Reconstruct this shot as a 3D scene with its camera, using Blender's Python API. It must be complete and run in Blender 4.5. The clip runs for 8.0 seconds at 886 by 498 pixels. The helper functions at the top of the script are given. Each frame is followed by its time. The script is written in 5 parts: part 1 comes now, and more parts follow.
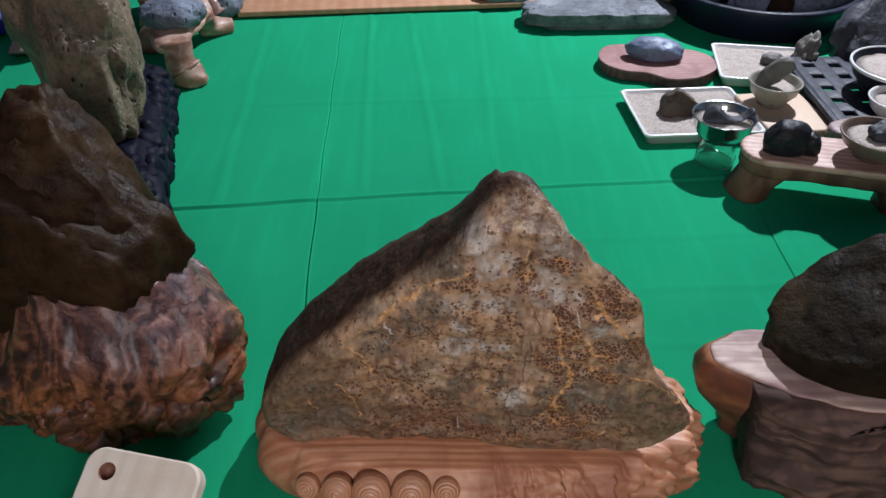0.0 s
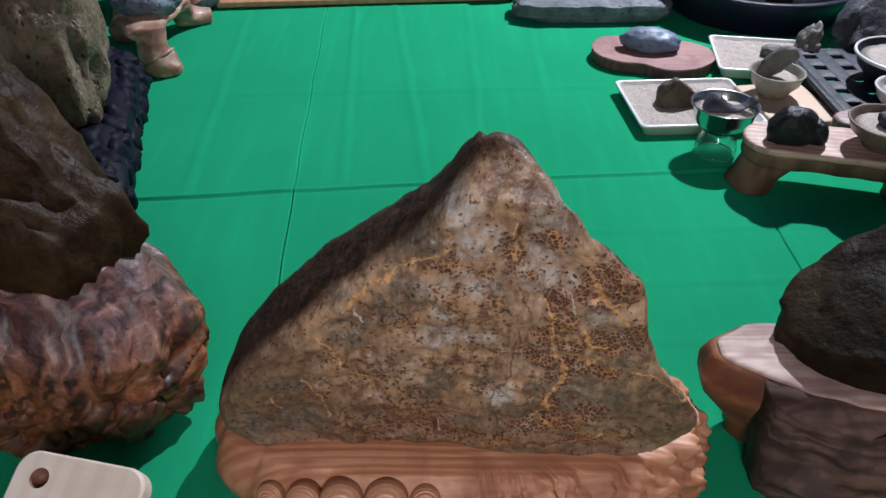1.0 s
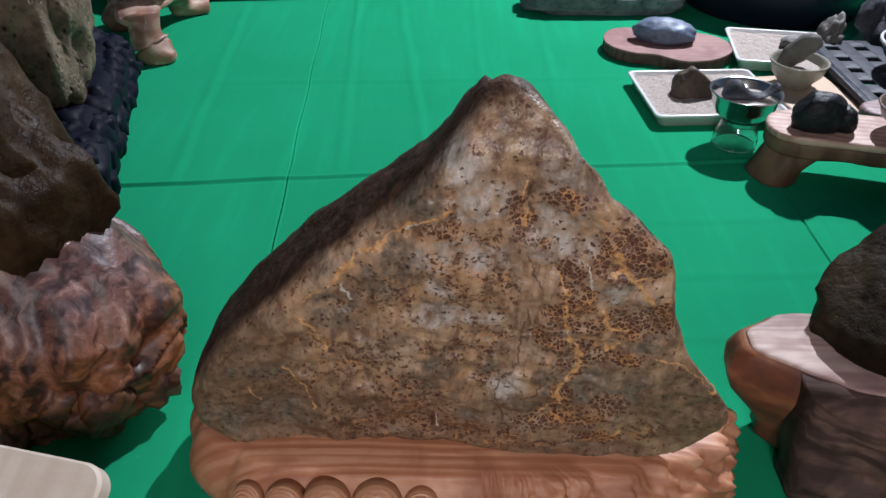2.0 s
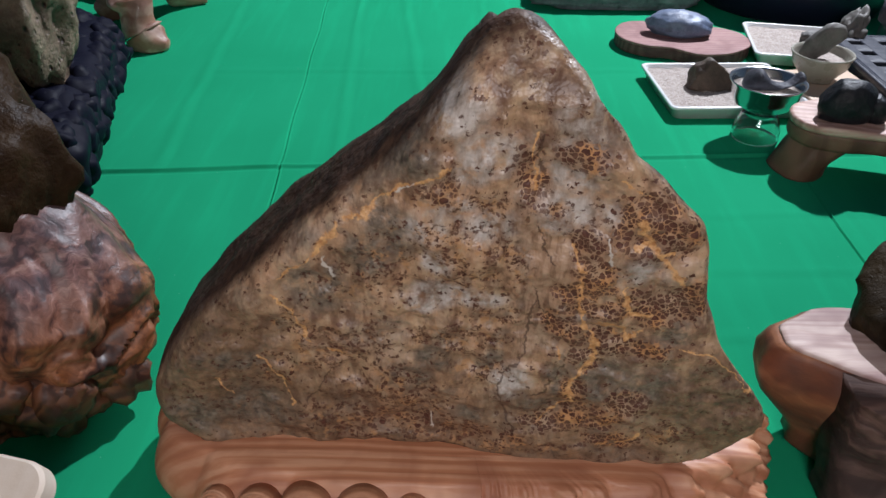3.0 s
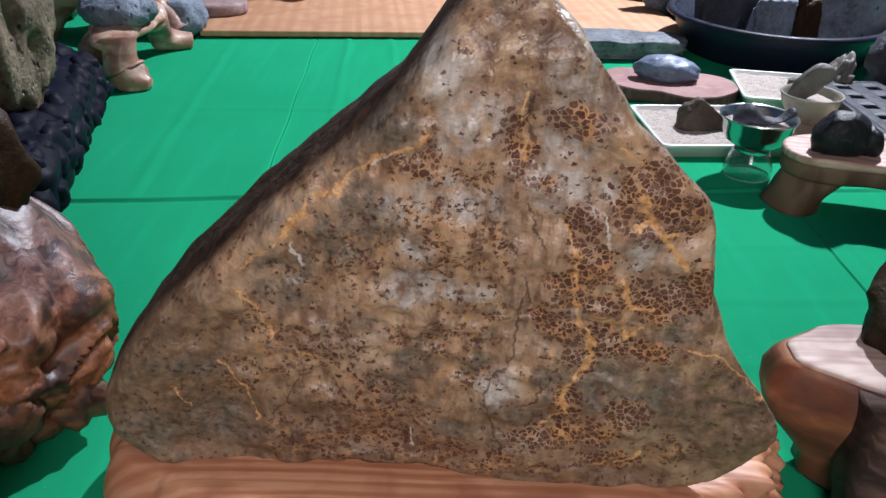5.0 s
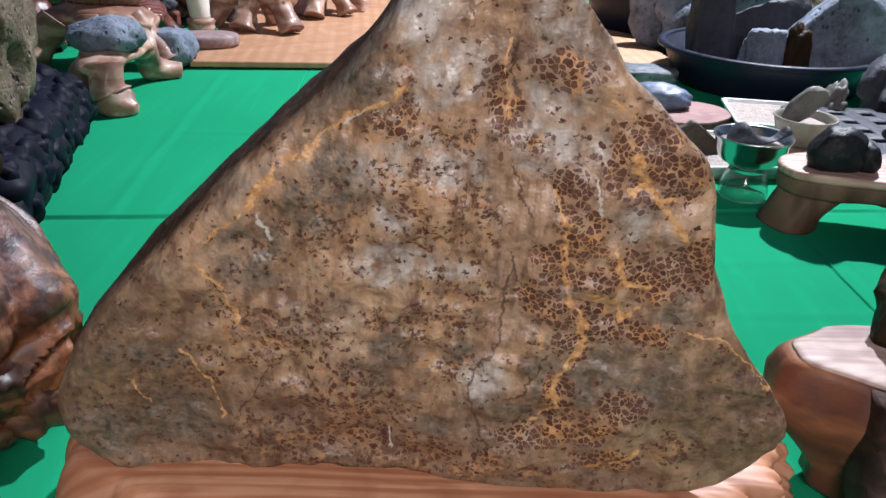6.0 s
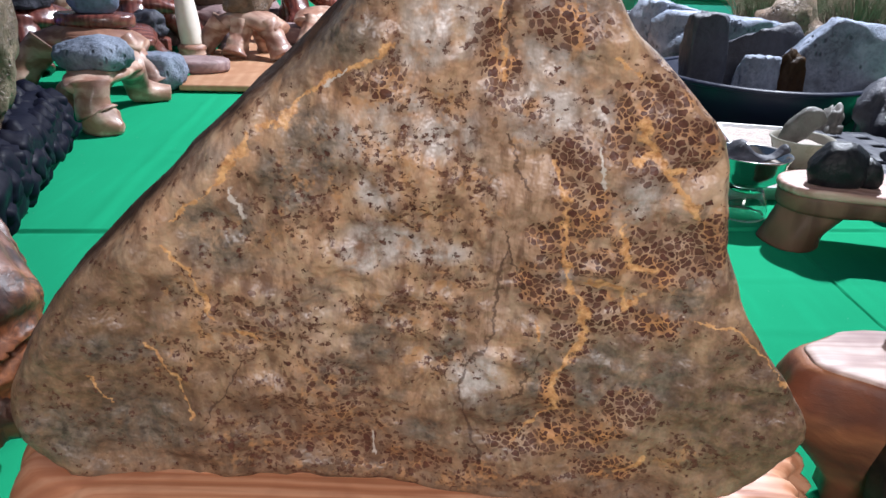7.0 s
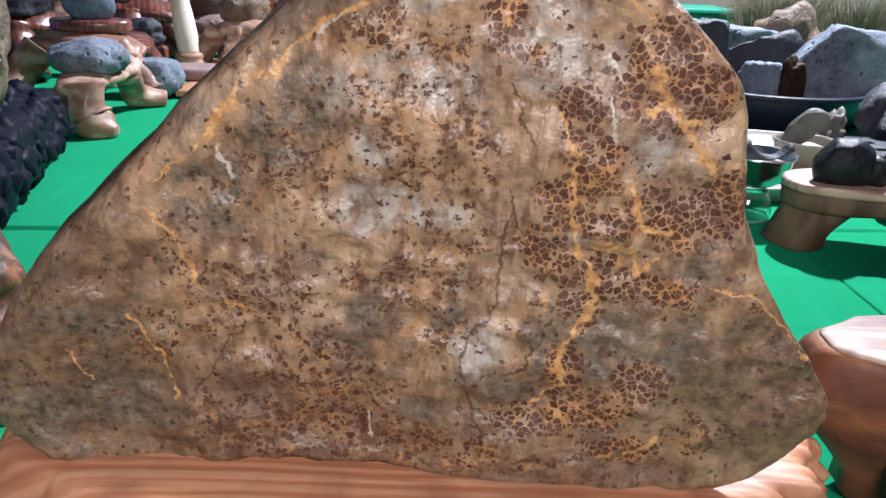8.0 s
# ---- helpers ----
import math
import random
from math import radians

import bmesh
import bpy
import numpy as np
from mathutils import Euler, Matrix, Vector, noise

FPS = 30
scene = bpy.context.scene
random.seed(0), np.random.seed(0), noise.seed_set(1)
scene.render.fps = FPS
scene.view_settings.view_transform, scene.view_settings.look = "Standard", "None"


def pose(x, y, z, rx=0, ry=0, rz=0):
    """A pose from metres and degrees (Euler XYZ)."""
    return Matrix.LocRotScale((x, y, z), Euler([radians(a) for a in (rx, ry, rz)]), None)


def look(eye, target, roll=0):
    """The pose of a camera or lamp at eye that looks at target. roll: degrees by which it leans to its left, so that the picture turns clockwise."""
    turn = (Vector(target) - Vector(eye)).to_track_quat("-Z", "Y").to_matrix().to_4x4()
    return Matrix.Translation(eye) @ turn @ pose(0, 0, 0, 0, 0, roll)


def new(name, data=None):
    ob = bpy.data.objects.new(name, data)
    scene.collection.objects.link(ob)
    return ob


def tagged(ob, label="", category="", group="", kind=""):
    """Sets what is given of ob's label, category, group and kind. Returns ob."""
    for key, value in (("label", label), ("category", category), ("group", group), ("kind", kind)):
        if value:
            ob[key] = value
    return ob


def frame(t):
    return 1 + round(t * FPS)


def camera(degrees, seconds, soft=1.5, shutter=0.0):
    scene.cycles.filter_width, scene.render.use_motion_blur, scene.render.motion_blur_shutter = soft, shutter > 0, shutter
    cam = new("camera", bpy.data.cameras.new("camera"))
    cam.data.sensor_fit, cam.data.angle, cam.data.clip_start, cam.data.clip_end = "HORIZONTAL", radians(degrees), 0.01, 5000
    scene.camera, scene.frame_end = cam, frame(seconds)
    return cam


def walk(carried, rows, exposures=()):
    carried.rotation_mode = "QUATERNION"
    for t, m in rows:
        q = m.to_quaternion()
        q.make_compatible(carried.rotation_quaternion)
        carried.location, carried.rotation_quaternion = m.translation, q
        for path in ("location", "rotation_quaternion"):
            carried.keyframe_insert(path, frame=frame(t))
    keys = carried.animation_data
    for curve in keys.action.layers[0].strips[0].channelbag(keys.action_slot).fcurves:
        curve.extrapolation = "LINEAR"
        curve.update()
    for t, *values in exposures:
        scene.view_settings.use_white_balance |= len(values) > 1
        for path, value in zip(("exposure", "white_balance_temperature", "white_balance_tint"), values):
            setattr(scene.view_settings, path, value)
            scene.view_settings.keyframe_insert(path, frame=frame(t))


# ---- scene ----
cam = camera(58.9, 8.0)
SKY, LAMP, FILL = 0.04, 700, 13.5
PATH = [
    (0, (0.011, 0.003, 0.737), (-0.001, 1.593, -0.477), 0.0),
    (0.5, (0.013, 0.028, 0.703), (0.017, 1.628, -0.497), 0.4),
    (1, (0.022, 0.05, 0.665), (0.031, 1.659, -0.523), 0.6),
    (1.5, (0.022, 0.067, 0.629), (0.032, 1.688, -0.543), 0.9),
    (2, (0.027, 0.09, 0.593), (0.022, 1.721, -0.563), 0.8),
    (3.5, (0.034, 0.143, 0.513), (0.013, 1.809, -0.593), 1.3),
    (4, (0.036, 0.144, 0.508), (0.024, 1.83, -0.566), 1.5),
    (4.5, (0.036, 0.144, 0.49), (0.036, 1.859, -0.538), 1.8),
    (6, (0.047, 0.155, 0.412), (0.064, 1.961, -0.449), 2.1),
    (6.5, (0.051, 0.165, 0.392), (0.076, 1.995, -0.415), 2.3),
    (7, (0.05, 0.174, 0.371), (0.083, 2.02, -0.396), 2.5),
    (7.5, (0.052, 0.178, 0.354), (0.086, 2.037, -0.384), 2.5),
    (8, (0.05, 0.184, 0.338), (0.087, 2.049, -0.382), 2.6),
]
walk(cam, [(t, look(eye, target, roll)) for t, eye, target, roll in PATH], [(0, -0.3), (2, -0.26), (4, -0.12), (6, 0.2), (8, 0.5)])

# ---- world and lamps ----
world = bpy.data.worlds.new("sky")
scene.world = world
world.use_nodes = True
sky = world.node_tree.nodes.new("ShaderNodeTexSky")
sky.sky_type, sky.sun_disc = "NISHITA", False
sky.sun_elevation, sky.sun_rotation = radians(52), radians(18)
world.node_tree.nodes["Background"].inputs["Strength"].default_value = SKY
world.node_tree.links.new(sky.outputs[0], world.node_tree.nodes["Background"].inputs["Color"])
# one bright lamp hangs high over the back of the display
lamp = new("hanging_lamp", bpy.data.lights.new("hanging_lamp", "POINT"))
lamp.data.energy, lamp.data.shadow_soft_size, lamp.data.color = LAMP, 0.04, (0.90, 0.96, 1.09)
lamp.matrix_world = pose(1.3, 2.75, 2.25)

# added fill light from behind the viewer; its opening is made up
front_fill = new("fill_light", bpy.data.lights.new("fill_light", "AREA"))
front_fill.data.shape, front_fill.data.size, front_fill.data.size_y = "RECTANGLE", 0.5, 0.35
front_fill.data.energy, front_fill.data.color = FILL, (1.0, 0.94, 0.97)
front_fill.matrix_world = look((0.1, -0.60, 0.85), (0.05, 0.55, 0.27))


# ---- materials ----
class Kit:
    """A node material on the thing's own coordinates, in metres."""

    def __init__(self, name):
        self.m = bpy.data.materials.new(name)
        self.m.use_nodes = True
        self.t = self.m.node_tree
        self.b = self.t.nodes["Principled BSDF"]
        self.at = self.t.nodes.new("ShaderNodeTexCoord").outputs["Object"]

    def put(self, socket, value):
        if isinstance(value, bpy.types.NodeSocket):
            self.t.links.new(value, socket)
        elif isinstance(value, tuple) and len(value) == 3 and socket.type == "RGBA":
            socket.default_value = (*value, 1)
        else:
            socket.default_value = value

    def noise(self, scale, detail=4.0, rough=0.55, vec=None, warp=0.0, colour=False):
        n = self.t.nodes.new("ShaderNodeTexNoise")
        self.put(n.inputs["Vector"], vec or self.at)
        for key, value in (("Scale", scale), ("Detail", detail), ("Roughness", rough), ("Distortion", warp)):
            self.put(n.inputs[key], value)
        return n.outputs["Color" if colour else "Fac"]

    def cells(self, scale, feature="F1", vec=None, colour=False):
        n = self.t.nodes.new("ShaderNodeTexVoronoi")
        n.feature = feature
        self.put(n.inputs["Vector"], vec or self.at)
        self.put(n.inputs["Scale"], scale)
        return n.outputs["Color" if colour else "Distance"]

    def wave(self, scale, warp=3.0, along="X", vec=None, rings=False, fine=2.0):
        n = self.t.nodes.new("ShaderNodeTexWave")
        n.wave_type = "RINGS" if rings else "BANDS"
        n.bands_direction = along
        n.rings_direction = along
        self.put(n.inputs["Vector"], vec or self.at)
        for key, value in (("Scale", scale), ("Distortion", warp), ("Detail", 3.0), ("Detail Scale", fine)):
            self.put(n.inputs[key], value)
        return n.outputs["Fac"]

    def ramp(self, fac, *stops):
        if len(stops) == 2 and not isinstance(stops[0][1], tuple):
            n = self.t.nodes.new("ShaderNodeMapRange")
            for i, value in enumerate((fac, stops[0][0], stops[1][0], stops[0][1], stops[1][1])):
                self.put(n.inputs[i], value)
            return n.outputs[0]
        n = self.t.nodes.new("ShaderNodeValToRGB")
        self.put(n.inputs["Fac"], fac)
        band = n.color_ramp.elements
        while len(band) < len(stops):
            band.new(0.5)
        for e, (place, colour) in zip(band, stops):
            e.position = place
            e.color = (*colour, 1) if isinstance(colour, tuple) else (colour, colour, colour, 1)
        return n.outputs["Color"]

    def mix(self, fac, a, b, mode="MIX"):
        n = self.t.nodes.new("ShaderNodeMix")
        n.data_type, n.blend_type = "RGBA", mode
        self.put(n.inputs[0], fac), self.put(n.inputs[6], a), self.put(n.inputs[7], b)
        return n.outputs[2]

    def math(self, op, a, b=0.0, c=None, clamp=False):
        n = self.t.nodes.new("ShaderNodeMath")
        n.operation, n.use_clamp = op, clamp
        self.put(n.inputs[0], a), self.put(n.inputs[1], b)
        if c is not None:
            self.put(n.inputs[2], c)
        return n.outputs[0]

    def vec(self, op, a, b=(0, 0, 0), out="Vector"):
        n = self.t.nodes.new("ShaderNodeVectorMath")
        n.operation = op
        self.put(n.inputs[0], a)
        if op == "SCALE":
            self.put(n.inputs["Scale"], b)
        else:
            self.put(n.inputs[1], b)
        return n.outputs[out]

    def place(self, scale=(1, 1, 1), turn=(0, 0, 0), shift=(0, 0, 0)):
        n = self.t.nodes.new("ShaderNodeMapping")
        self.put(n.inputs["Vector"], self.at)
        self.put(n.inputs["Scale"], scale)
        self.put(n.inputs["Location"], shift)
        self.put(n.inputs["Rotation"], tuple(radians(a) for a in turn))
        return n.outputs[0]

    def relief(self, height, strength=0.5, depth=0.002, under=None):
        n = self.t.nodes.new("ShaderNodeBump")
        self.put(n.inputs["Height"], height)
        self.put(n.inputs["Strength"], strength)
        self.put(n.inputs["Distance"], depth)
        if under:
            self.put(n.inputs["Normal"], under)
        return n.outputs[0]

    def done(self, colour, rough=0.5, normal=None, metal=0.0, gloss=0.5, coat=0.0, coat_rough=0.1):
        self.put(self.b.inputs["Base Color"], colour)
        self.put(self.b.inputs["Roughness"], rough)
        self.put(self.b.inputs["Metallic"], metal)
        self.put(self.b.inputs["Specular IOR Level"], gloss)
        self.put(self.b.inputs["Coat Weight"], coat)
        self.put(self.b.inputs["Coat Roughness"], coat_rough)
        if normal:
            self.put(self.b.inputs["Normal"], normal)
        return self.m


def stone_mat(name, dark, mid, light, scale=30.0, rough=0.6, depth=0.002, pits=0.0, gloss=0.4):
    k = Kit(name)
    broad, fine = k.noise(scale * 0.35, 5, 0.6, warp=0.6), k.noise(scale * 4, 6, 0.7)
    colour = k.ramp(broad, (0.32, dark), (0.5, mid), (0.68, light))
    colour = k.mix(k.ramp(fine, (0.35, 0.0), (0.7, 0.55)), colour, light)
    colour = k.mix(k.ramp(k.noise(scale * 2, 3), (0.55, 0.0), (0.72, 0.6)), colour, dark)
    height = k.math("ADD", k.noise(scale, 6, 0.65), k.math("MULTIPLY", fine, 0.35))
    if pits:
        hole = k.ramp(k.cells(scale * 3.0, vec=k.place((1, 1, 0.6))), (0.08, 0.0), (0.3, 1.0))
        some = k.ramp(k.noise(scale * 0.9, 2), (0.48, 0.0), (0.56, pits))
        hole = k.mix(some, (1.0, 1.0, 1.0), hole)
        colour = k.mix(hole, dark, colour)
        height = k.math("ADD", height, hole)
    return k.done(colour, k.ramp(fine, (0.3, rough * 0.8), (0.8, min(1.0, rough * 1.25))), k.relief(height, 0.7, depth), gloss=gloss)


def wood_mat(name, dark, mid, light, scale=60.0, along="Y", warp=4.0, rough=0.4, streak=(1, 1, 1), coat=0.0, depth=0.0006, burl=0.0, spokes=0):
    k = Kit(name)
    base = k.place(streak)
    k_dark = tuple(0.45 * a + 0.55 * b for a, b in zip(dark, mid))
    if burl:
        base = k.vec("ADD", base, k.vec("SCALE", k.noise(9.0, 3, 0.6, colour=True, vec=base), burl))
    lanes = {"X": (1, 0.10, 0.10), "Y": (0.10, 1, 0.35), "Z": (0.10, 0.10, 1)}[along]
    streaks = k.noise(scale * 3.2, 5, 0.62, k.vec("MULTIPLY", base, lanes), 0.9)
    grain = k.ramp(k.math("ADD", k.math("MULTIPLY", k.wave(scale, warp, along, base), 0.30), k.math("MULTIPLY", streaks, 0.95)), (0.32, 0.0), (0.92, 1.0))
    fibre = k.noise(240, 4, 0.7, k.place((1, 1, 6) if along == "X" else (0.12, 1, 1)))
    broad = k.noise(11, 3, 0.6, warp=0.8)
    colour = k.ramp(grain, (0.05, k_dark), (0.35, mid), (0.70, light))
    colour = k.mix(k.ramp(broad, (0.42, 0.0), (0.66, 0.8)), colour, dark)
    if spokes:
        # growth stripes that run out from the middle
        n = k.t.nodes.new("ShaderNodeSeparateXYZ")
        k.put(n.inputs[0], k.vec("ADD", k.at, k.vec("SCALE", k.vec("SUBTRACT", k.noise(9, 4, 0.6, colour=True), (0.5, 0.5, 0.5)), 0.05)))
        angle = k.math("ADD", k.math("MULTIPLY", k.math("ARCTAN2", k.math("MULTIPLY", n.outputs[1], 1.8), n.outputs[0]), float(spokes)), k.math("MULTIPLY", n.outputs[2], 60.0))
        stripe = k.ramp(k.math("MULTIPLY_ADD", k.math("SINE", angle), 0.5, 0.5), (0.25, 0.0), (0.8, 1.0))
        some = k.ramp(k.noise(14, 3, 0.6), (0.42, 0.1), (0.60, 0.85))
        colour = k.mix(k.math("MULTIPLY", stripe, some), colour, dark)
        colour = k.mix(k.math("MULTIPLY", k.ramp(k.math("SINE", angle), (0.0, 0.35), (0.2, 0.0)), some), colour, tuple(min(1, 1.5 * c) for c in light))
    colour = k.mix(k.math("MULTIPLY", fibre, 0.35), colour, dark)
    return k.done(colour, k.ramp(broad, (0.3, rough), (0.7, min(1, rough * 1.5))), k.relief(k.math("ADD", grain, fibre), 0.5, depth), coat=coat, coat_rough=0.15)


def burl_mat():
    """Swirling root wood: folded growth bands, dark hollows, cream crests and orange burls."""
    k = Kit("swirling lacquered root wood")
    bent = k.vec("ADD", k.at, k.vec("SCALE", k.vec("SUBTRACT", k.noise(11, 4, 0.6, colour=True), (0.5, 0.5, 0.5)), 0.11))
    bands = k.noise(36, 5, 0.62, k.vec("MULTIPLY", bent, (0.8, 0.8, 1.0)), 1.6)
    lines = k.wave(13, 4.0, "X", bent, fine=2.0)
    zone = k.noise(9, 3, 0.55)
    both = k.math("MULTIPLY_ADD", lines, 0.22, k.math("MULTIPLY", bands, 0.78))
    colour = k.ramp(both, (0.30, (0.012, 0.006, 0.005)), (0.42, (0.048, 0.018, 0.012)), (0.54, (0.145, 0.052, 0.026)), (0.66, (0.24, 0.105, 0.062)), (0.80, (0.36, 0.20, 0.145)))
    colour = k.mix(k.ramp(zone, (0.50, 0.0), (0.60, 0.75)), colour, k.ramp(bands, (0.35, (0.045, 0.016, 0.009)), (0.6, (0.32, 0.110, 0.036))))
    # the ribbed collar is mauve with pale crests
    n = k.t.nodes.new("ShaderNodeAttribute")
    n.attribute_name = "collar"
    colour = k.mix(k.math("MULTIPLY", n.outputs["Fac"], 0.6), colour, k.ramp(bands, (0.40, (0.045, 0.025, 0.030)), (0.56, (0.155, 0.088, 0.092)), (0.70, (0.33, 0.22, 0.20))))
    fibre = k.noise(230, 4, 0.7, bent)
    colour = k.mix(k.ramp(fibre, (0.40, 0.30), (0.60, 0.0)), colour, (0.045, 0.02, 0.014))
    height = k.math("ADD", k.math("MULTIPLY", lines, 0.5), k.math("ADD", bands, k.math("MULTIPLY", fibre, 0.3)))
    return k.done(colour, k.ramp(zone, (0.3, 0.40), (0.7, 0.5)), k.relief(height, 0.6, 0.0012), gloss=0.4)


def ring_mat():
    """Growth rings round a carved knob."""
    k = Kit("ringed knob wood")
    rings = k.wave(95, 2.0, "Z", k.place((1, 1, 0.3)), True)
    colour = k.ramp(rings, (0.1, (0.42, 0.19, 0.10)), (0.6, (0.52, 0.25, 0.14)), (1.0, (0.58, 0.31, 0.185)))
    colour = k.mix(k.math("MULTIPLY", k.noise(160, 4, 0.7), 0.35), colour, (0.25, 0.11, 0.06))
    return k.done(colour, 0.42, k.relief(rings, 0.25, 0.0005))


def felt_mat():
    k = Kit("green felt")
    weave, patch = k.noise(1400, 2, 0.7), k.noise(3.0, 4, 0.6)
    streak = k.noise(30, 3, 0.6, k.place((1.3, 0.12, 1)))
    colour = k.mix(patch, (0.008, 0.240, 0.108), (0.015, 0.320, 0.156))
    colour = k.mix(k.math("MULTIPLY", weave, 0.3), colour, (0.002, 0.13, 0.05))
    colour = k.mix(k.ramp(streak, (0.5, 0.0), (0.75, 0.30)), colour, (0.012, 0.36, 0.17))
    lint = k.ramp(k.cells(55), (0.02, 1.0), (0.035, 0.0))
    colour = k.mix(k.math("MULTIPLY", lint, 0.5), colour, (0.35, 0.45, 0.38))
    k.put(k.b.inputs["Sheen Weight"], 0.0)
    k.put(k.b.inputs["Sheen Tint"], (0.3, 0.9, 0.6, 1))
    return k.done(colour, 1.0, k.relief(weave, 0.3, 0.0008), gloss=0.03)


def sand_mat():
    k = Kit("pale coarse sand")
    grains = k.cells(420, colour=True)
    colour = k.mix(k.noise(40), (0.32, 0.265, 0.238), (0.43, 0.37, 0.335))
    colour = k.mix(0.35, colour, k.ramp(grains, (0.2, (0.22, 0.17, 0.14)), (0.8, (0.58, 0.52, 0.47))))
    return k.done(colour, 0.85, k.relief(k.cells(420), 0.9, 0.0015), gloss=0.2)


def plain_mat(name, colour, rough=0.4, metal=0.0, wear=0.25, coat=0.0, gloss=0.5):
    k = Kit(name)
    dim = tuple(c * (1 - wear) for c in colour)
    blot = k.noise(25, 5, 0.65)
    return k.done(k.mix(blot, dim, colour), k.ramp(k.noise(60, 4), (0.3, rough * 0.75), (0.7, min(1, rough * 1.3))),
                  k.relief(k.noise(300, 3), 0.15, 0.0006), metal, gloss, coat)


def glass_mat():
    m = bpy.data.materials.new("clear moulded glass")
    m.use_nodes = True
    p = m.node_tree.nodes["Principled BSDF"]
    p.inputs["Base Color"].default_value = (0.86, 0.88, 0.88, 1)
    p.inputs["Roughness"].default_value = 0.04
    p.inputs["IOR"].default_value = 1.45
    p.inputs["Transmission Weight"].default_value = 1.0
    return m


def hero_mat():
    """Polished brown river stone: grey blotches, dark scales in an ochre net, ochre veins."""
    k = Kit("patterned brown stone")
    girth = k.ramp(k.noise(110, 5, 0.7), (0.36, 0.02), (0.68, 1.6))

    def most(*fields):
        out = fields[0]
        for f in fields[1:]:
            out = k.math("MAXIMUM", out, f)
        return out

    def zone(name):
        """A soft zone that lies on the stone's own skin."""
        n = k.t.nodes.new("ShaderNodeAttribute")
        n.attribute_name = name
        return n.outputs["Fac"]

    jog = k.vec("MULTIPLY", k.vec("ADD", k.at, k.vec("SCALE", k.vec("SUBTRACT", k.noise(70, 4, 0.6, colour=True), (0.5, 0.5, 0.5)), 0.015)), (1, 0, 1))

    def veins(*lines):
        """1 along lines (x, z, x, z, width) on the face."""
        r = None
        for ax, az, bx, bz, width in lines:
            ux, uz = bx - ax, bz - az
            long = ux * ux + uz * uz
            q = k.vec("SUBTRACT", jog, (ax, 0, az))
            along = k.math("MULTIPLY", k.vec("DOT_PRODUCT", q, (ux / long, 0, uz / long), out="Value"), 1.0, clamp=True)
            off = k.vec("SUBTRACT", q, k.vec("SCALE", (ux, 0, uz), along))
            d = k.math("DIVIDE", k.vec("LENGTH", off, out="Value"), width)
            r = k.math("MINIMUM", r, d) if r else d
        return k.ramp(k.math("DIVIDE", r, girth), (0.5, 1.0), (1.0, 0.0))

    broad = k.noise(15, 5, 0.6, warp=0.8)
    mid = k.noise(55, 5, 0.65, k.place((1, 1, 0.6)))
    fine = k.noise(240, 4, 0.62)
    brush = k.noise(160, 4, 0.64, k.place((1, 1, 0.38), (0, 12, 0)))
    # brown and tan ground with grey olive clouds and upright brush marks
    colour = k.ramp(broad, (0.36, (0.105, 0.054, 0.032)), (0.45, (0.24, 0.138, 0.080)), (0.54, (0.41, 0.240, 0.135)), (0.66, (0.31, 0.235, 0.175)))
    colour = k.mix(k.ramp(mid, (0.44, 0.0), (0.66, 0.75)), colour, (0.45, 0.295, 0.165))
    colour = k.mix(k.ramp(k.noise(38, 5, 0.65, k.place((1, 1, 0.7), (0, 0, 0), (3, 1, 2)), 0.5), (0.50, 0.0), (0.62, 0.7)), colour, (0.165, 0.128, 0.095))
    colour = k.mix(k.ramp(k.noise(70, 4, 0.65, k.place((1, 1, 0.5), (0, 0, 0), (1, 5, 2))), (0.50, 0.0), (0.62, 0.7)), colour, (0.115, 0.054, 0.031))
    colour = k.mix(k.ramp(brush, (0.50, 0.0), (0.68, 0.5)), colour, (0.50, 0.37, 0.235))
    colour = k.mix(k.ramp(brush, (0.32, 0.45), (0.47, 0.0)), colour, (0.105, 0.053, 0.031))
    # an olive brown patina towards the foot, deepened by painted shade
    colour = k.mix(k.math("MULTIPLY", zone("patina_shade"), k.ramp(k.noise(42, 5, 0.7), (0.30, 0.40), (0.58, 0.95))), colour, k.ramp(k.noise(130, 5, 0.7), (0.34, (0.048, 0.027, 0.016)), (0.52, (0.125, 0.072, 0.039)), (0.68, (0.23, 0.138, 0.076))))
    # the smooth tan swirl with its flow lines
    band = zone("swirl")
    flow = k.noise(210, 4, 0.6, k.place((1, 1, 0.12), (0, -12, 0)), 0.5)
    colour = k.mix(k.math("MULTIPLY", band, 0.7), colour, k.ramp(flow, (0.36, (0.12, 0.060, 0.034)), (0.46, (0.29, 0.180, 0.108)), (0.66, (0.42, 0.285, 0.19))))
    # grey blotches, pale and dark; the pale ones also hold painted sheen
    pale = zone("pale")
    pale = k.math("MULTIPLY", pale, k.ramp(k.noise(66, 5, 0.65), (0.38, 0.0), (0.54, 0.92)))
    colour = k.mix(pale, colour, k.mix(k.ramp(k.math("MULTIPLY_ADD", brush, 0.5, k.math("MULTIPLY", mid, 0.5)), (0.38, 0.0), (0.58, 1.0)), (0.255, 0.205, 0.160), (0.53, 0.48, 0.435)))
    dim = zone("dim")
    dim = k.math("MULTIPLY", dim, k.ramp(k.noise(85, 5, 0.7), (0.34, 0.0), (0.54, 0.9)))
    colour = k.mix(dim, colour, k.mix(k.ramp(fine, (0.35, 0.0), (0.65, 1.0)), (0.052, 0.040, 0.030), (0.190, 0.150, 0.108)))
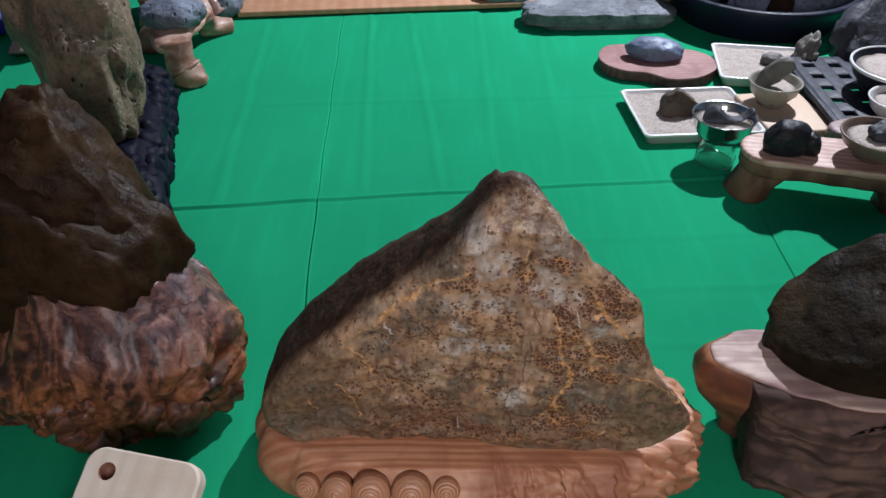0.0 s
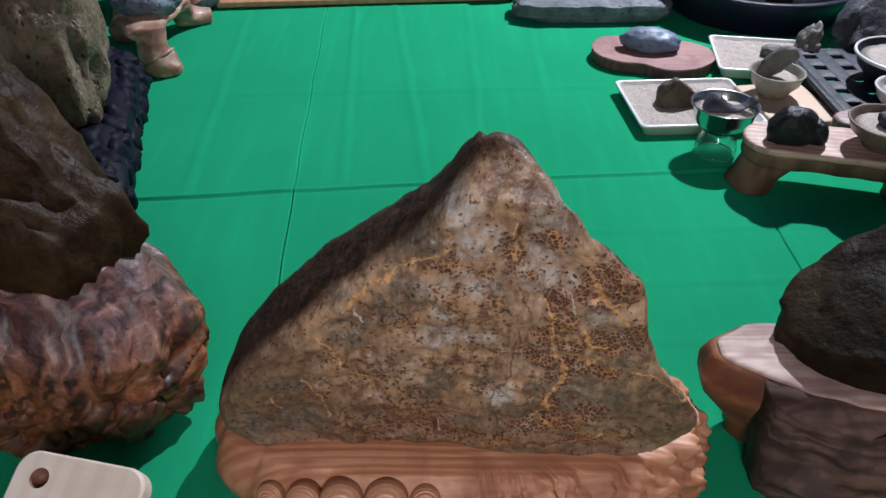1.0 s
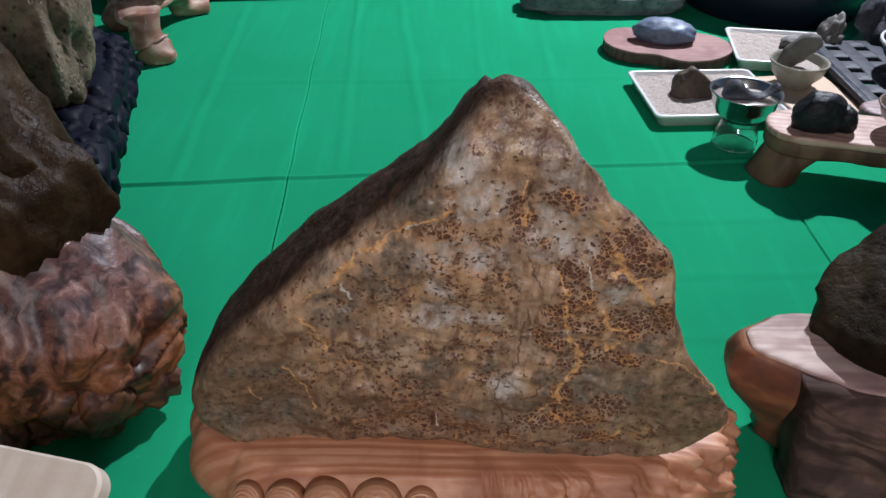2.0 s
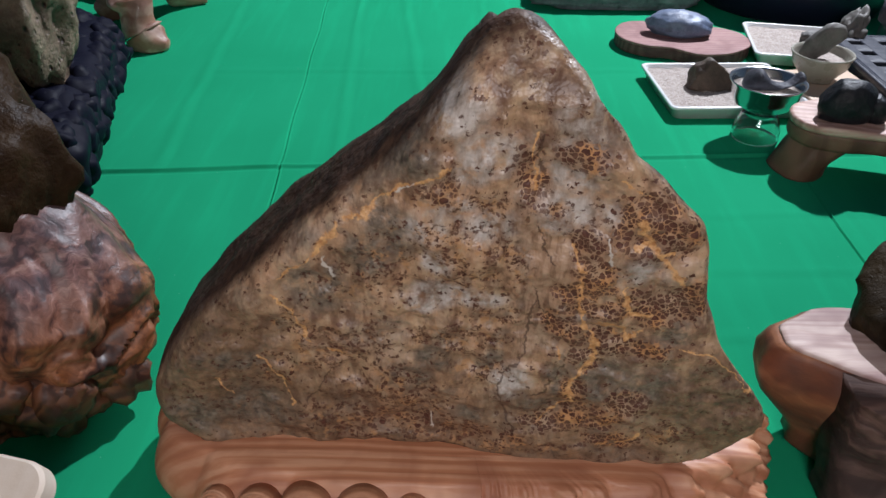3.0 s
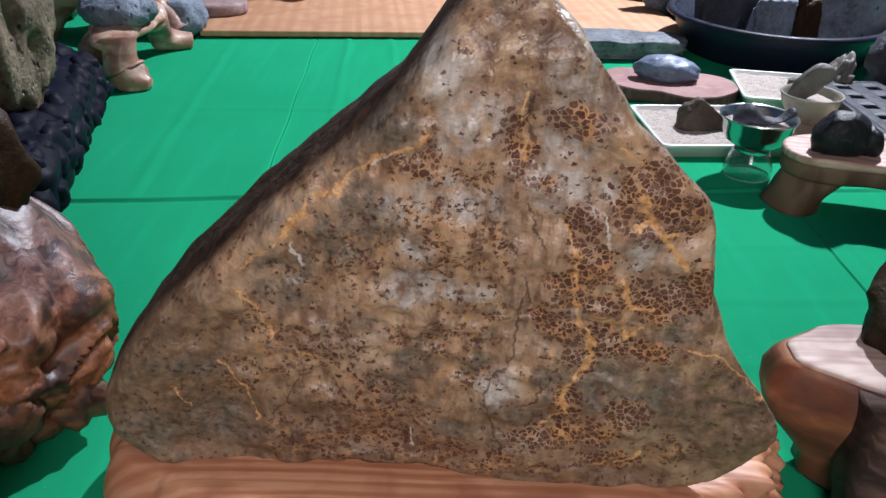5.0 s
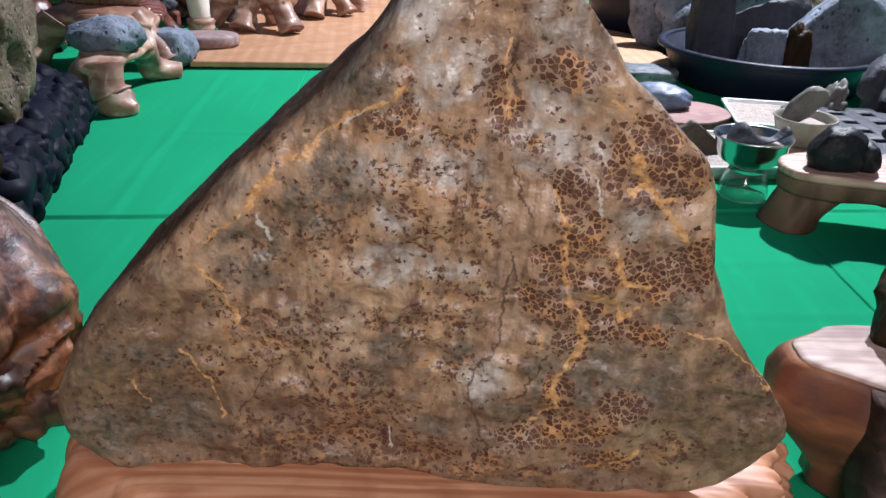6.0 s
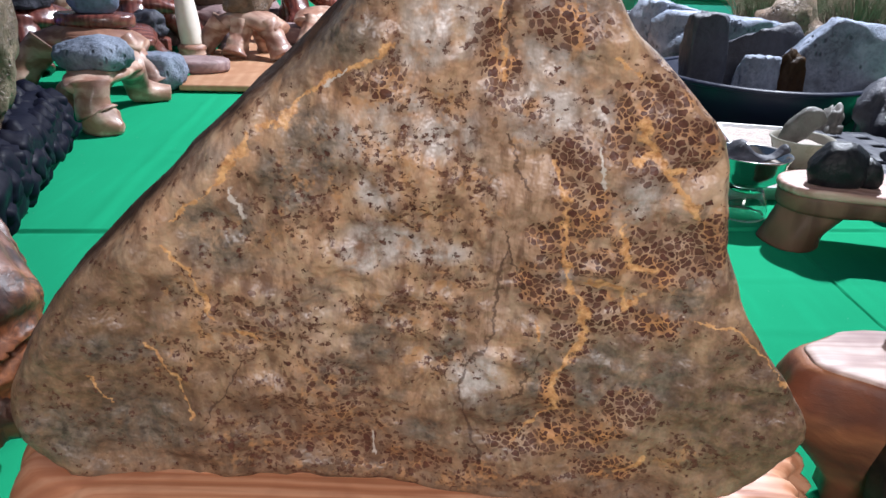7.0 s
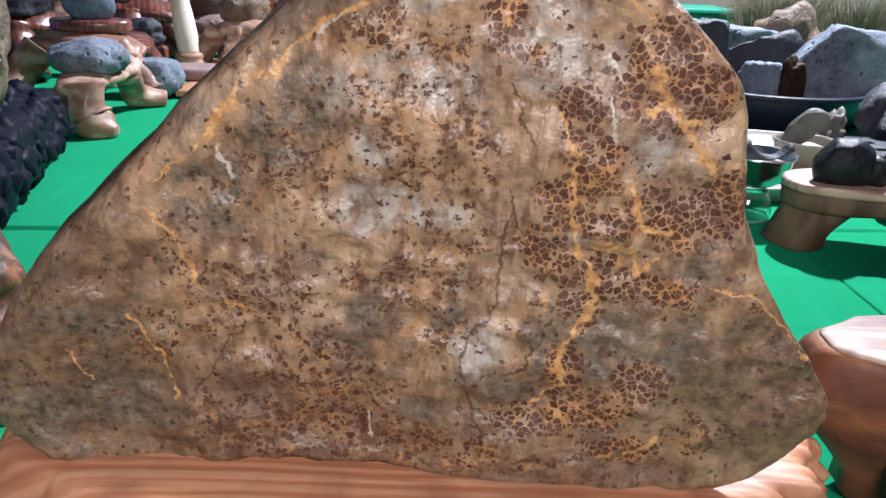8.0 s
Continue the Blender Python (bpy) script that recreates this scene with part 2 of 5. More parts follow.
    # dark scales: loose flecks, and a net of rounded cells where they crowd
    warped = k.vec("ADD", k.at, k.vec("SCALE", k.vec("SUBTRACT", k.noise(190, 2, 0.5, colour=True), (0.5, 0.5, 0.5)), 0.0050))
    dense = zone("dense")
    loose = zone("loose")
    dense = k.math("MULTIPLY", dense, k.ramp(k.noise(48, 3, 0.55), (0.34, 0.0), (0.42, 1.0)))
    edge, pick = k.cells(275, "DISTANCE_TO_EDGE", warped), k.t.nodes.new("ShaderNodeSeparateXYZ")
    k.put(pick.inputs[0], k.cells(275, "F1", warped, colour=True))
    thick = k.math("MULTIPLY", k.noise(40, 2, 0.5), 0.085)
    corner = k.math("MULTIPLY", k.math("SUBTRACT", k.cells(275, "F1", warped), 0.44, clamp=True), 0.35)
    inner = k.math("GREATER_THAN", k.math("SUBTRACT", k.math("SUBTRACT", edge, thick), corner), 0.008)
    big = k.math("MULTIPLY", inner, k.math("LESS_THAN", pick.outputs[0], k.math("MULTIPLY", dense, 1.2)))
    bent = k.vec("ADD", k.at, k.vec("SCALE", k.vec("SUBTRACT", k.noise(420, 3, 0.65, colour=True), (0.5, 0.5, 0.5)), 0.0072))
    some = k.t.nodes.new("ShaderNodeSeparateXYZ")
    k.put(some.inputs[0], k.cells(310, "F1", bent, colour=True))
    crowd = k.math("MULTIPLY", k.ramp(k.noise(62, 4, 0.65, k.place((0.7, 1, 1.2), (0, -25, 0))), (0.42, 0.06), (0.62, 1.0)), k.math("MULTIPLY_ADD", loose, 1.05, 0.28))
    fleck = k.math("MULTIPLY", k.math("LESS_THAN", some.outputs[0], crowd), k.math("LESS_THAN", k.cells(310, "F1", bent), k.math("MULTIPLY_ADD", some.outputs[1], 0.26, 0.34)))
    fleck = k.math("MULTIPLY", fleck, k.math("SUBTRACT", 1.0, k.math("MAXIMUM", dense, band), clamp=True))
    scale = most(big, fleck)
    net = k.math("MULTIPLY", k.math("SUBTRACT", 1.0, inner), dense)
    ochres = k.ramp(k.noise(40, 3, 0.6), (0.42, 0.0), (0.56, 1.0))
    colour = k.mix(k.math("MULTIPLY", dense, 0.6), colour, k.mix(fine, (0.085, 0.036, 0.022), (0.20, 0.105, 0.062)))
    colour = k.mix(k.math("MULTIPLY", net, k.ramp(k.noise(75, 4, 0.65), (0.38, 0.15), (0.60, 0.9))), colour, k.mix(ochres, k.mix(fine, (0.26, 0.165, 0.095), (0.48, 0.33, 0.21)), k.mix(fine, (0.34, 0.140, 0.045), (0.66, 0.34, 0.13))))
    colour = k.mix(k.math("MULTIPLY", k.math("MULTIPLY", loose, k.ramp(k.noise(95, 4, 0.7), (0.54, 0.0), (0.62, 0.6))), 1.0), colour, (0.42, 0.215, 0.085))
    colour = k.mix(k.math("MULTIPLY", scale, k.math("MULTIPLY_ADD", pick.outputs[1], -0.4, 1.0)), colour, k.mix(k.ramp(fine, (0.35, 0.0), (0.7, 1.0)), (0.050, 0.018, 0.012), (0.130, 0.052, 0.034)))
    # ochre veins, a few pale ones and fine cracks
    ochre = most(veins((-0.009, 0.252, -0.018, 0.244, 0.0023), (-0.018, 0.244, -0.035, 0.240, 0.0023), (-0.035, 0.240, -0.054, 0.221, 0.0023), (-0.053, 0.221, -0.068, 0.211, 0.0040), (-0.075, 0.207, -0.093, 0.185, 0.0034), (-0.093, 0.185, -0.115, 0.162, 0.0018),
                       (-0.122, 0.148, -0.111, 0.136, 0.0016), (-0.111, 0.136, -0.100, 0.105, 0.0016), (-0.088, 0.101, -0.077, 0.097, 0.0018), (-0.138, 0.089, -0.124, 0.069, 0.0012), (-0.124, 0.069, -0.118, 0.042, 0.0013), (-0.171, 0.071, -0.161, 0.050, 0.0008)),
                 veins((0.085, 0.130, 0.092, 0.116, 0.0031), (0.092, 0.116, 0.078, 0.090, 0.0031), (0.078, 0.090, 0.080, 0.066, 0.0023), (0.080, 0.066, 0.059, 0.038, 0.0023), (0.072, 0.180, 0.073, 0.155, 0.0018), (0.073, 0.155, 0.086, 0.129, 0.0018),
                       (0.087, 0.143, 0.102, 0.141, 0.0023), (0.102, 0.141, 0.108, 0.131, 0.0023), (0.108, 0.131, 0.116, 0.138, 0.0023), (0.064, 0.117, 0.067, 0.108, 0.0023), (0.118, 0.023, 0.131, 0.036, 0.0016), (0.141, 0.124, 0.160, 0.125, 0.0013)),
                 veins((0.064, 0.203, 0.072, 0.188, 0.0034), (0.098, 0.225, 0.116, 0.201, 0.0029), (0.116, 0.201, 0.132, 0.182, 0.0029), (0.106, 0.213, 0.100, 0.206, 0.0026), (0.115, 0.204, 0.121, 0.206, 0.0034), (0.098, 0.175, 0.104, 0.154, 0.0021),
                       (0.104, 0.154, 0.118, 0.152, 0.0021), (0.160, 0.125, 0.196, 0.090, 0.0013), (0.085, 0.252, 0.103, 0.241, 0.0016), (0.036, 0.275, 0.039, 0.238, 0.0015)))
    colour = k.mix(k.math("MULTIPLY", ochre, 0.85), colour, k.mix(k.ramp(fine, (0.35, 0.0), (0.65, 1.0)), (0.42, 0.19, 0.065), (0.74, 0.43, 0.18)))
    colour = k.mix(k.math("MULTIPLY", veins((-0.086, 0.181, -0.080, 0.167, 0.0024), (0.083, 0.212, 0.089, 0.194, 0.0016), (-0.020, 0.036, -0.016, 0.019, 0.0013), (-0.030, 0.242, -0.040, 0.233, 0.0016)), 0.85), colour, (0.54, 0.49, 0.42))
    crack = veins((0.041, 0.275, 0.041, 0.252, 0.0015), (0.041, 0.252, 0.047, 0.244, 0.0014), (0.043, 0.215, 0.055, 0.189, 0.0008), (0.046, 0.155, 0.043, 0.106, 0.0010), (0.043, 0.104, 0.031, 0.087, 0.0017), (0.031, 0.087, 0.028, 0.068, 0.0017),
                  (0.028, 0.068, 0.042, 0.026, 0.0015), (0.069, 0.102, 0.060, 0.072, 0.0011), (0.060, 0.072, 0.046, 0.066, 0.0010), (-0.087, 0.082, -0.117, 0.030, 0.0008), (0.140, 0.160, 0.149, 0.142, 0.0008), (0.041, 0.170, 0.058, 0.134, 0.0008))
    colour = k.mix(k.math("MULTIPLY", crack, 0.75), colour, (0.055, 0.024, 0.014))
    # the upper and back sides turn to a darker, rougher brown
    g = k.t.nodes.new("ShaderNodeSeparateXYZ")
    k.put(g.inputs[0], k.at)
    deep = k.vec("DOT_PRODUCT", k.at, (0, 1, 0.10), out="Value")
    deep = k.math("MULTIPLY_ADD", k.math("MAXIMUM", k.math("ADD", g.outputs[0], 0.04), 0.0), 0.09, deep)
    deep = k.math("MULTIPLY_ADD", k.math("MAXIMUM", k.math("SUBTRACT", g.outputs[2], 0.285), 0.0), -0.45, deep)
    dark_sides = k.ramp(k.math("MULTIPLY_ADD", mid, 0.03, deep), (0.034, 0.0), (0.046, 1.0))
    colour = k.mix(k.math("MULTIPLY", dark_sides, 0.95), colour, k.ramp(k.noise(90, 5, 0.7), (0.35, (0.014, 0.007, 0.005)), (0.65, (0.066, 0.034, 0.022))))
    height = k.math("SUBTRACT", k.math("ADD", k.math("MULTIPLY", k.noise(38, 4, 0.6), 0.75), k.math("MULTIPLY", k.noise(105, 3, 0.6), 0.20)), k.math("MULTIPLY", scale, 0.15))
    rough = k.mix(pale, k.ramp(k.noise(50, 5, 0.7), (0.3, 0.38), (0.7, 0.54)), (0.40, 0.40, 0.40))
    rough = k.mix(dark_sides, rough, (0.62, 0.62, 0.62))
    return k.done(colour, rough, k.relief(height, 1.0, 0.0065), gloss=k.mix(dark_sides, k.mix(scale, (0.62, 0.62, 0.62), (0.3, 0.3, 0.3)), (0.15, 0.15, 0.15)))


FELT, SAND, HERO = felt_mat(), sand_mat(), hero_mat()
GREY_STONE = stone_mat("grey weathered stone", (0.026, 0.032, 0.048), (0.105, 0.128, 0.175), (0.31, 0.345, 0.42), 24, 0.75, 0.008, 0.8)
BLUE_STONE = stone_mat("blue grey river stone", (0.035, 0.045, 0.075), (0.095, 0.125, 0.20), (0.22, 0.27, 0.38), 26, 0.45, 0.0025)
LONG_STONE = stone_mat("dark layered grey stone", (0.022, 0.026, 0.034), (0.085, 0.095, 0.115), (0.27, 0.285, 0.31), 20, 0.75, 0.008, 0.6)
DARK_STONE = stone_mat("near black stone", (0.003, 0.003, 0.0045), (0.007, 0.0075, 0.010), (0.024, 0.026, 0.032), 40, 0.42, 0.003, 0.0, 0.22)
BROWN_STONE = stone_mat("dark brown stone", (0.004, 0.002, 0.0015), (0.017, 0.0080, 0.0042), (0.055, 0.031, 0.013), 15, 0.48, 0.006, 0.3, 0.09)
OLIVE_STONE = stone_mat("olive black stone", (0.0022, 0.0016, 0.0012), (0.0090, 0.0058, 0.0032), (0.036, 0.024, 0.011), 16, 0.55, 0.006, 0.3, 0.10)
TAN_STONE = stone_mat("grey tan pitted stone", (0.016, 0.009, 0.007), (0.090, 0.058, 0.038), (0.27, 0.19, 0.135), 34, 0.45, 0.009, 1.0)
RUST_STONE = stone_mat("rust brown stone", (0.018, 0.012, 0.009), (0.055, 0.036, 0.024), (0.13, 0.09, 0.062), 34, 0.6, 0.003)
SLATE = stone_mat("dark slate", (0.010, 0.010, 0.015), (0.022, 0.022, 0.031), (0.070, 0.073, 0.095), 16, 0.6, 0.008)
DUSK_STONE = stone_mat("grey brown stone", (0.045, 0.04, 0.036), (0.11, 0.10, 0.09), (0.20, 0.19, 0.175), 30, 0.6, 0.002)
CREAM_STONE = stone_mat("cream stone", (0.42, 0.36, 0.29), (0.6, 0.54, 0.46), (0.72, 0.68, 0.62), 10, 0.4, 0.001)
STAND_WOOD = wood_mat("warm carved juniper wood", (0.26, 0.09, 0.045), (0.50, 0.215, 0.108), (0.64, 0.345, 0.205), 34, "Y", 5.0, 0.42, (0.12, 1, 0.5), depth=0.0006)
ROOT_WOOD = burl_mat()
BURL_WOOD = wood_mat("orange brown burl wood", (0.022, 0.008, 0.006), (0.085, 0.027, 0.012), (0.20, 0.070, 0.028), 20, "X", 6.0, 0.42, (1, 1, 1), 0.05, 0.0015, 0.15)
KNOB_WOOD = ring_mat()
END_WOOD = wood_mat("orange red sapwood", (0.045, 0.017, 0.013), (0.20, 0.060, 0.024), (0.36, 0.14, 0.058), 6, "Z", 4.0, 0.45, (1, 1, 1), 0.1, 0.001, 0.10)
SLAB_WOOD = wood_mat("streaked slab wood", (0.17, 0.095, 0.10), (0.42, 0.28, 0.23), (0.58, 0.44, 0.37), 14, "Y", 14.0, 0.55, (0.14, 1, 0.5), 0.0, 0.0008, 0.05)
BARK = wood_mat("dark weathered bark wood", (0.020, 0.010, 0.008), (0.066, 0.031, 0.023), (0.15, 0.080, 0.060), 12, "Z", 11.0, 0.6, (0.3, 1, 1), 0, 0.0022, 0.10)
BENCH_WOOD = wood_mat("pale bench wood", (0.22, 0.11, 0.085), (0.42, 0.25, 0.20), (0.58, 0.40, 0.33), 24, "Y", 4.0, 0.45, (0.2, 1, 1), 0, 0.0008)
LEG_WOOD = wood_mat("brown rounded root wood", (0.036, 0.014, 0.009), (0.100, 0.044, 0.026), (0.185, 0.098, 0.062), 5, "X", 4.0, 0.50, (1, 1, 0.5), 0.0, 0.001, 0.08)
HONEY_WOOD = wood_mat("lacquered honey root wood", (0.13, 0.05, 0.034), (0.33, 0.17, 0.11), (0.54, 0.37, 0.28), 9, "Z", 5.0, 0.42, (1, 1, 1), 0.08, 0.0012, 0.10)
RED_WOOD = wood_mat("red brown rosewood", (0.05, 0.012, 0.010), (0.12, 0.03, 0.022), (0.21, 0.07, 0.05), 20, "X", 5.0, 0.22, (1, 0.4, 1), 0.5, 0.0006)
DISC_WOOD = wood_mat("reddish flat wood", (0.19, 0.085, 0.08), (0.27, 0.13, 0.12), (0.34, 0.185, 0.165), 30, "Y", 3.0, 0.5, (0.15, 1, 1), 0, 0.0004)
SHADED_EDGE = wood_mat("reddish wood darkened as shade", (0.035, 0.014, 0.014), (0.085, 0.034, 0.032), (0.15, 0.075, 0.066), 30, "Y", 3.0, 0.6, (0.15, 1, 1), 0, 0.0006)
PINE = wood_mat("pale pine wood", (0.46, 0.37, 0.29), (0.54, 0.46, 0.38), (0.60, 0.53, 0.46), 16, "X", 2.0, 0.45, (1, 0.08, 1), 0, 0.0003)
MAT_WOOD = wood_mat("orange wood grained sheet", (0.36, 0.17, 0.088), (0.43, 0.22, 0.120), (0.49, 0.275, 0.160), 10, "X", 2.0, 0.5, (1, 0.1, 1), 0, 0.0002)
HOLE_WOOD = plain_mat("brown stained wood", (0.16, 0.055, 0.028), 0.6)
BLACK_LACQUER = plain_mat("black lacquered wood", (0.0045, 0.005, 0.014), 0.55, 0, 0.4, 0.0, 0.10)
BLACK_PLASTIC = plain_mat("black plastic", (0.008, 0.011, 0.026), 0.42, 0, 0.3, 0.0, 0.22)
GREY_PLASTIC = plain_mat("grey blue plastic", (0.010, 0.013, 0.027), 0.6, 0, 0.25)
BLUE_PLASTIC = plain_mat("deep blue plastic", (0.02, 0.022, 0.30), 0.4, 0, 0.3)
GREEN_PLASTIC = plain_mat("green plastic", (0.015, 0.22, 0.15), 0.45, 0, 0.3)
STEEL = plain_mat("polished steel", (0.50, 0.50, 0.50), 0.16, 1.0, 0.08)
CLEAR_GLASS = glass_mat()
WHITE_GLAZE = plain_mat("white glazed ceramic", (0.66, 0.66, 0.66), 0.22, 0, 0.1)
GREY_GLAZE = plain_mat("grey green glazed ceramic", (0.30, 0.28, 0.23), 0.3, 0, 0.2)
BROWN_GLAZE = plain_mat("brown glazed ceramic", (0.17, 0.12, 0.095), 0.35, 0, 0.3)
TAN_BOARD = plain_mat("tan board", (0.55, 0.40, 0.29), 0.55, 0, 0.12)
MAUVE_WOOD = wood_mat("mauve grey wood", (0.14, 0.085, 0.085), (0.24, 0.15, 0.145), (0.34, 0.24, 0.23), 26, "Y", 5, 0.5)
STRAW = plain_mat("dry straw", (0.19, 0.145, 0.095), 0.8, 0, 0.5)
PAVING = stone_mat("dark worn concrete", (0.040, 0.036, 0.032), (0.062, 0.056, 0.050), (0.090, 0.082, 0.074), 9, 0.8, 0.002)
PLASTER = stone_mat("dull brown plaster", (0.10, 0.085, 0.07), (0.13, 0.11, 0.095), (0.17, 0.145, 0.125), 4, 0.85, 0.001)


# ---- builders ----
def finish(name, bm, material, smooth=True):
    me = bpy.data.meshes.new(name)
    bmesh.ops.recalc_face_normals(bm, faces=bm.faces)
    bm.to_mesh(me)
    bm.free()
    if smooth:
        me.polygons.foreach_set("use_smooth", [True] * len(me.polygons))
    me.materials.append(material)
    return me


def solid(name, bm, material, m, label, category, group="", kind="", smooth=True):
    """A thing that is one mesh."""
    ob = new(name, finish(name, bm, material, smooth))
    ob.matrix_world = m
    return tagged(ob, label, category, group, kind)


def thing(name, m, label, category, group="", kind=""):
    ob = new(name)
    ob.empty_display_size = 0.02
    ob.matrix_world = m
    return tagged(ob, label, category, group, kind)


def part(name, bm, material, parent, label="", m=None, smooth=True):
    ob = new(name, finish(name, bm, material, smooth))
    ob.parent = parent
    if m is not None:
        ob.matrix_local = m
    return tagged(ob, label)


def loft(rings, bm=None, close=True):
    """Skin over rings of equal length; the first and last are closed by fans."""
    bm = bm or bmesh.new()
    rows = [[bm.verts.new(p) for p in ring] for ring in rings]
    n = len(rows[0])
    for a, b in zip(rows, rows[1:]):
        for i in range(n):
            bm.faces.new((a[i], a[(i + 1) % n], b[(i + 1) % n], b[i]))
    if close:
        for row in (rows[0], rows[-1]):
            mid = bm.verts.new(sum((v.co for v in row), Vector()) / n)
            for i in range(n):
                bm.faces.new((row[i], row[(i + 1) % n], mid))
    return bm


def turned(profile, n=56, closed=True):
    """A body of revolution from (radius, height) pairs; not closed: a ring that joins its own start."""
    rings = [[(r * math.cos(2 * math.pi * i / n), r * math.sin(2 * math.pi * i / n), z) for i in range(n)] for r, z in profile]
    return loft(rings) if closed else loft(rings + rings[:1], close=False)


def block(x, y, z, bevel=0.003, rounds=2):
    """A box on z = 0, centred in plan, with rounded edges."""
    bm = bmesh.new()
    bmesh.ops.create_cube(bm, size=1, matrix=Matrix.Translation((0, 0, z / 2)) @ Matrix.Diagonal((x, y, z, 1)))
    bmesh.ops.bevel(bm, geom=bm.edges[:], offset=bevel, segments=rounds, affect="EDGES", profile=0.6)
    return bm


def curve_through(points, n, closed=True):
    """n points on a smooth curve through the given ones."""
    k = len(points)
    out = []
    for i in range(n):
        s = i * (k if closed else k - 1) / n
        j, f = int(s), s - int(s)
        p = [Vector(points[(j + d) % k] if closed else points[min(max(j + d, 0), k - 1)]) for d in (-1, 0, 1, 2)]
        out.append(0.5 * (2 * p[1] + (p[2] - p[0]) * f + (2 * p[0] - 5 * p[1] + 4 * p[2] - p[3]) * f * f + (3 * p[1] - p[0] - 3 * p[2] + p[3]) * f ** 3))
    return out


def rock(size, seed, rough=0.3, pitch=1.3, fine=0.05, cuts=(), fold=4, base=0.75, lumps=0.0):
    """A rock of half sizes `size` standing on z = 0: noise, then flats cut at (direction, distance)."""
    bm = bmesh.new()
    bmesh.ops.create_icosphere(bm, subdivisions=fold, radius=1)
    off = Vector((seed * 3.7, seed * 1.9, seed * 5.3))
    flats = [(Vector(d).normalized(), r) for d, r in cuts]
    for v in bm.verts:
        p = v.co.normalized()
        q = p * (1 + rough * noise.noise(p * pitch + off) + 0.5 * rough * noise.noise(p * pitch * 2.3 + off))
        for d, r in flats:
            over = q.dot(d) - r
            if over > 0:
                q -= d * over * 0.93
        q *= 1 + fine * noise.fractal(p * 5 + off, 0.8, 2.1, 5) + lumps * noise.noise(p * 9 + off)
        v.co = Vector((q.x * size[0], q.y * size[1], max(q.z, -base) * size[2]))
    low = min(v.co.z for v in bm.verts)
    for v in bm.verts:
        v.co.z -= low
    return bm


def stone(name, spot, size, seed, material, label, rz=0, tilt=(0, 0), group="", **more):
    return solid(name, rock(size, seed, **more), material, pose(*spot, *tilt, rz), label, "stone", group)


def slab_outline(points, n, z0, z1, round_by=0.006, wobble=0.0, seed=0):
    """A flat plate over a smooth closed plan curve, with rounded rims."""
    plan = curve_through(points, n)
    mid = sum(plan, Vector((0, 0))) / n

    def ring(inset, z):
        out = []
        for p in plan:
            q = p - mid
            q = mid + q * (1 - inset / max(q.length, 1e-4))
            out.append((q.x, q.y, z + wobble * noise.noise(Vector((q.x * 30, q.y * 30, z * 20 + seed)))))
        return out

    r = round_by
    return loft([ring(r * 4, z0), ring(r, z0), ring(r * 0.3, z0 + r * 0.3), ring(0, z0 + r), ring(0, z1 - r), ring(r * 0.3, z1 - r * 0.3), ring(r, z1), ring(r * 3, z1)])


# ---- ground, cloth, back sheet ----
bm = bmesh.new()
bmesh.ops.create_grid(bm, x_segments=2, y_segments=2, size=600)
solid("ground", bm, PAVING, pose(0, 0, -0.012), "dark worn concrete ground under the green cloth", "ground", kind="structure")


# unseen wall, added to frame the fill light
wall = thing("added_wall", pose(0.1, -0.70, -0.012), "added unseen plaster wall with an opening for the fill light, behind the viewer", "wall", kind="structure")
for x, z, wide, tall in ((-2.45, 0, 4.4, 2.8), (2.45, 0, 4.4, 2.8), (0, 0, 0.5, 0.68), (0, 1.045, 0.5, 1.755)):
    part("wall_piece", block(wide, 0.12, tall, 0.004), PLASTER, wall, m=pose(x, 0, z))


solid("wall_north", block(9.0, 0.15, 0.8, 0.01), PLASTER, pose(0, 4.45, -0.012), "low dull brown plaster wall at the far end of the cloth", "wall", kind="structure")


def crease(x, y, ax, ay, bx, by, width, high):
    """A soft ridge along the line from a to b."""
    ux, uy = bx - ax, by - ay
    long = math.hypot(ux, uy)
    s = ((x - ax) * ux + (y - ay) * uy) / long
    d = ((x - ax) * uy - (y - ay) * ux) / long
    d = d + 0.0012 * np.sin(s * 23 + ax * 40)
    ends = np.clip(np.minimum(s + 0.03, long + 0.03 - s) / 0.06, 0, 1)
    return high * ends * (np.exp(-(d / width) ** 2) - 0.5 * np.exp(-((d - 1.6 * width) / width) ** 2))


xs = np.concatenate([np.linspace(-2.2, -0.56, 50), np.arange(-0.55, -0.27, 0.006), np.arange(-0.27, -0.175, 0.0011), np.arange(-0.175, 0.50, 0.006), np.arange(0.50, 0.555, 0.0011), np.arange(0.555, 0.66, 0.006), np.linspace(0.67, 2.8, 60)])
ys = np.concatenate([np.linspace(0.40, 0.66, 30), np.arange(0.67, 1.04, 0.006), np.arange(1.04, 1.21, 0.0018), np.arange(1.21, 2.0, 0.006), np.linspace(2.01, 4.3, 60)])
gx, gy = np.meshgrid(xs, ys)
gz = 0.0012 * np.sin(gx * 7 + 1.5 * np.sin(gy * 3)) * np.sin(gy * 6.1)
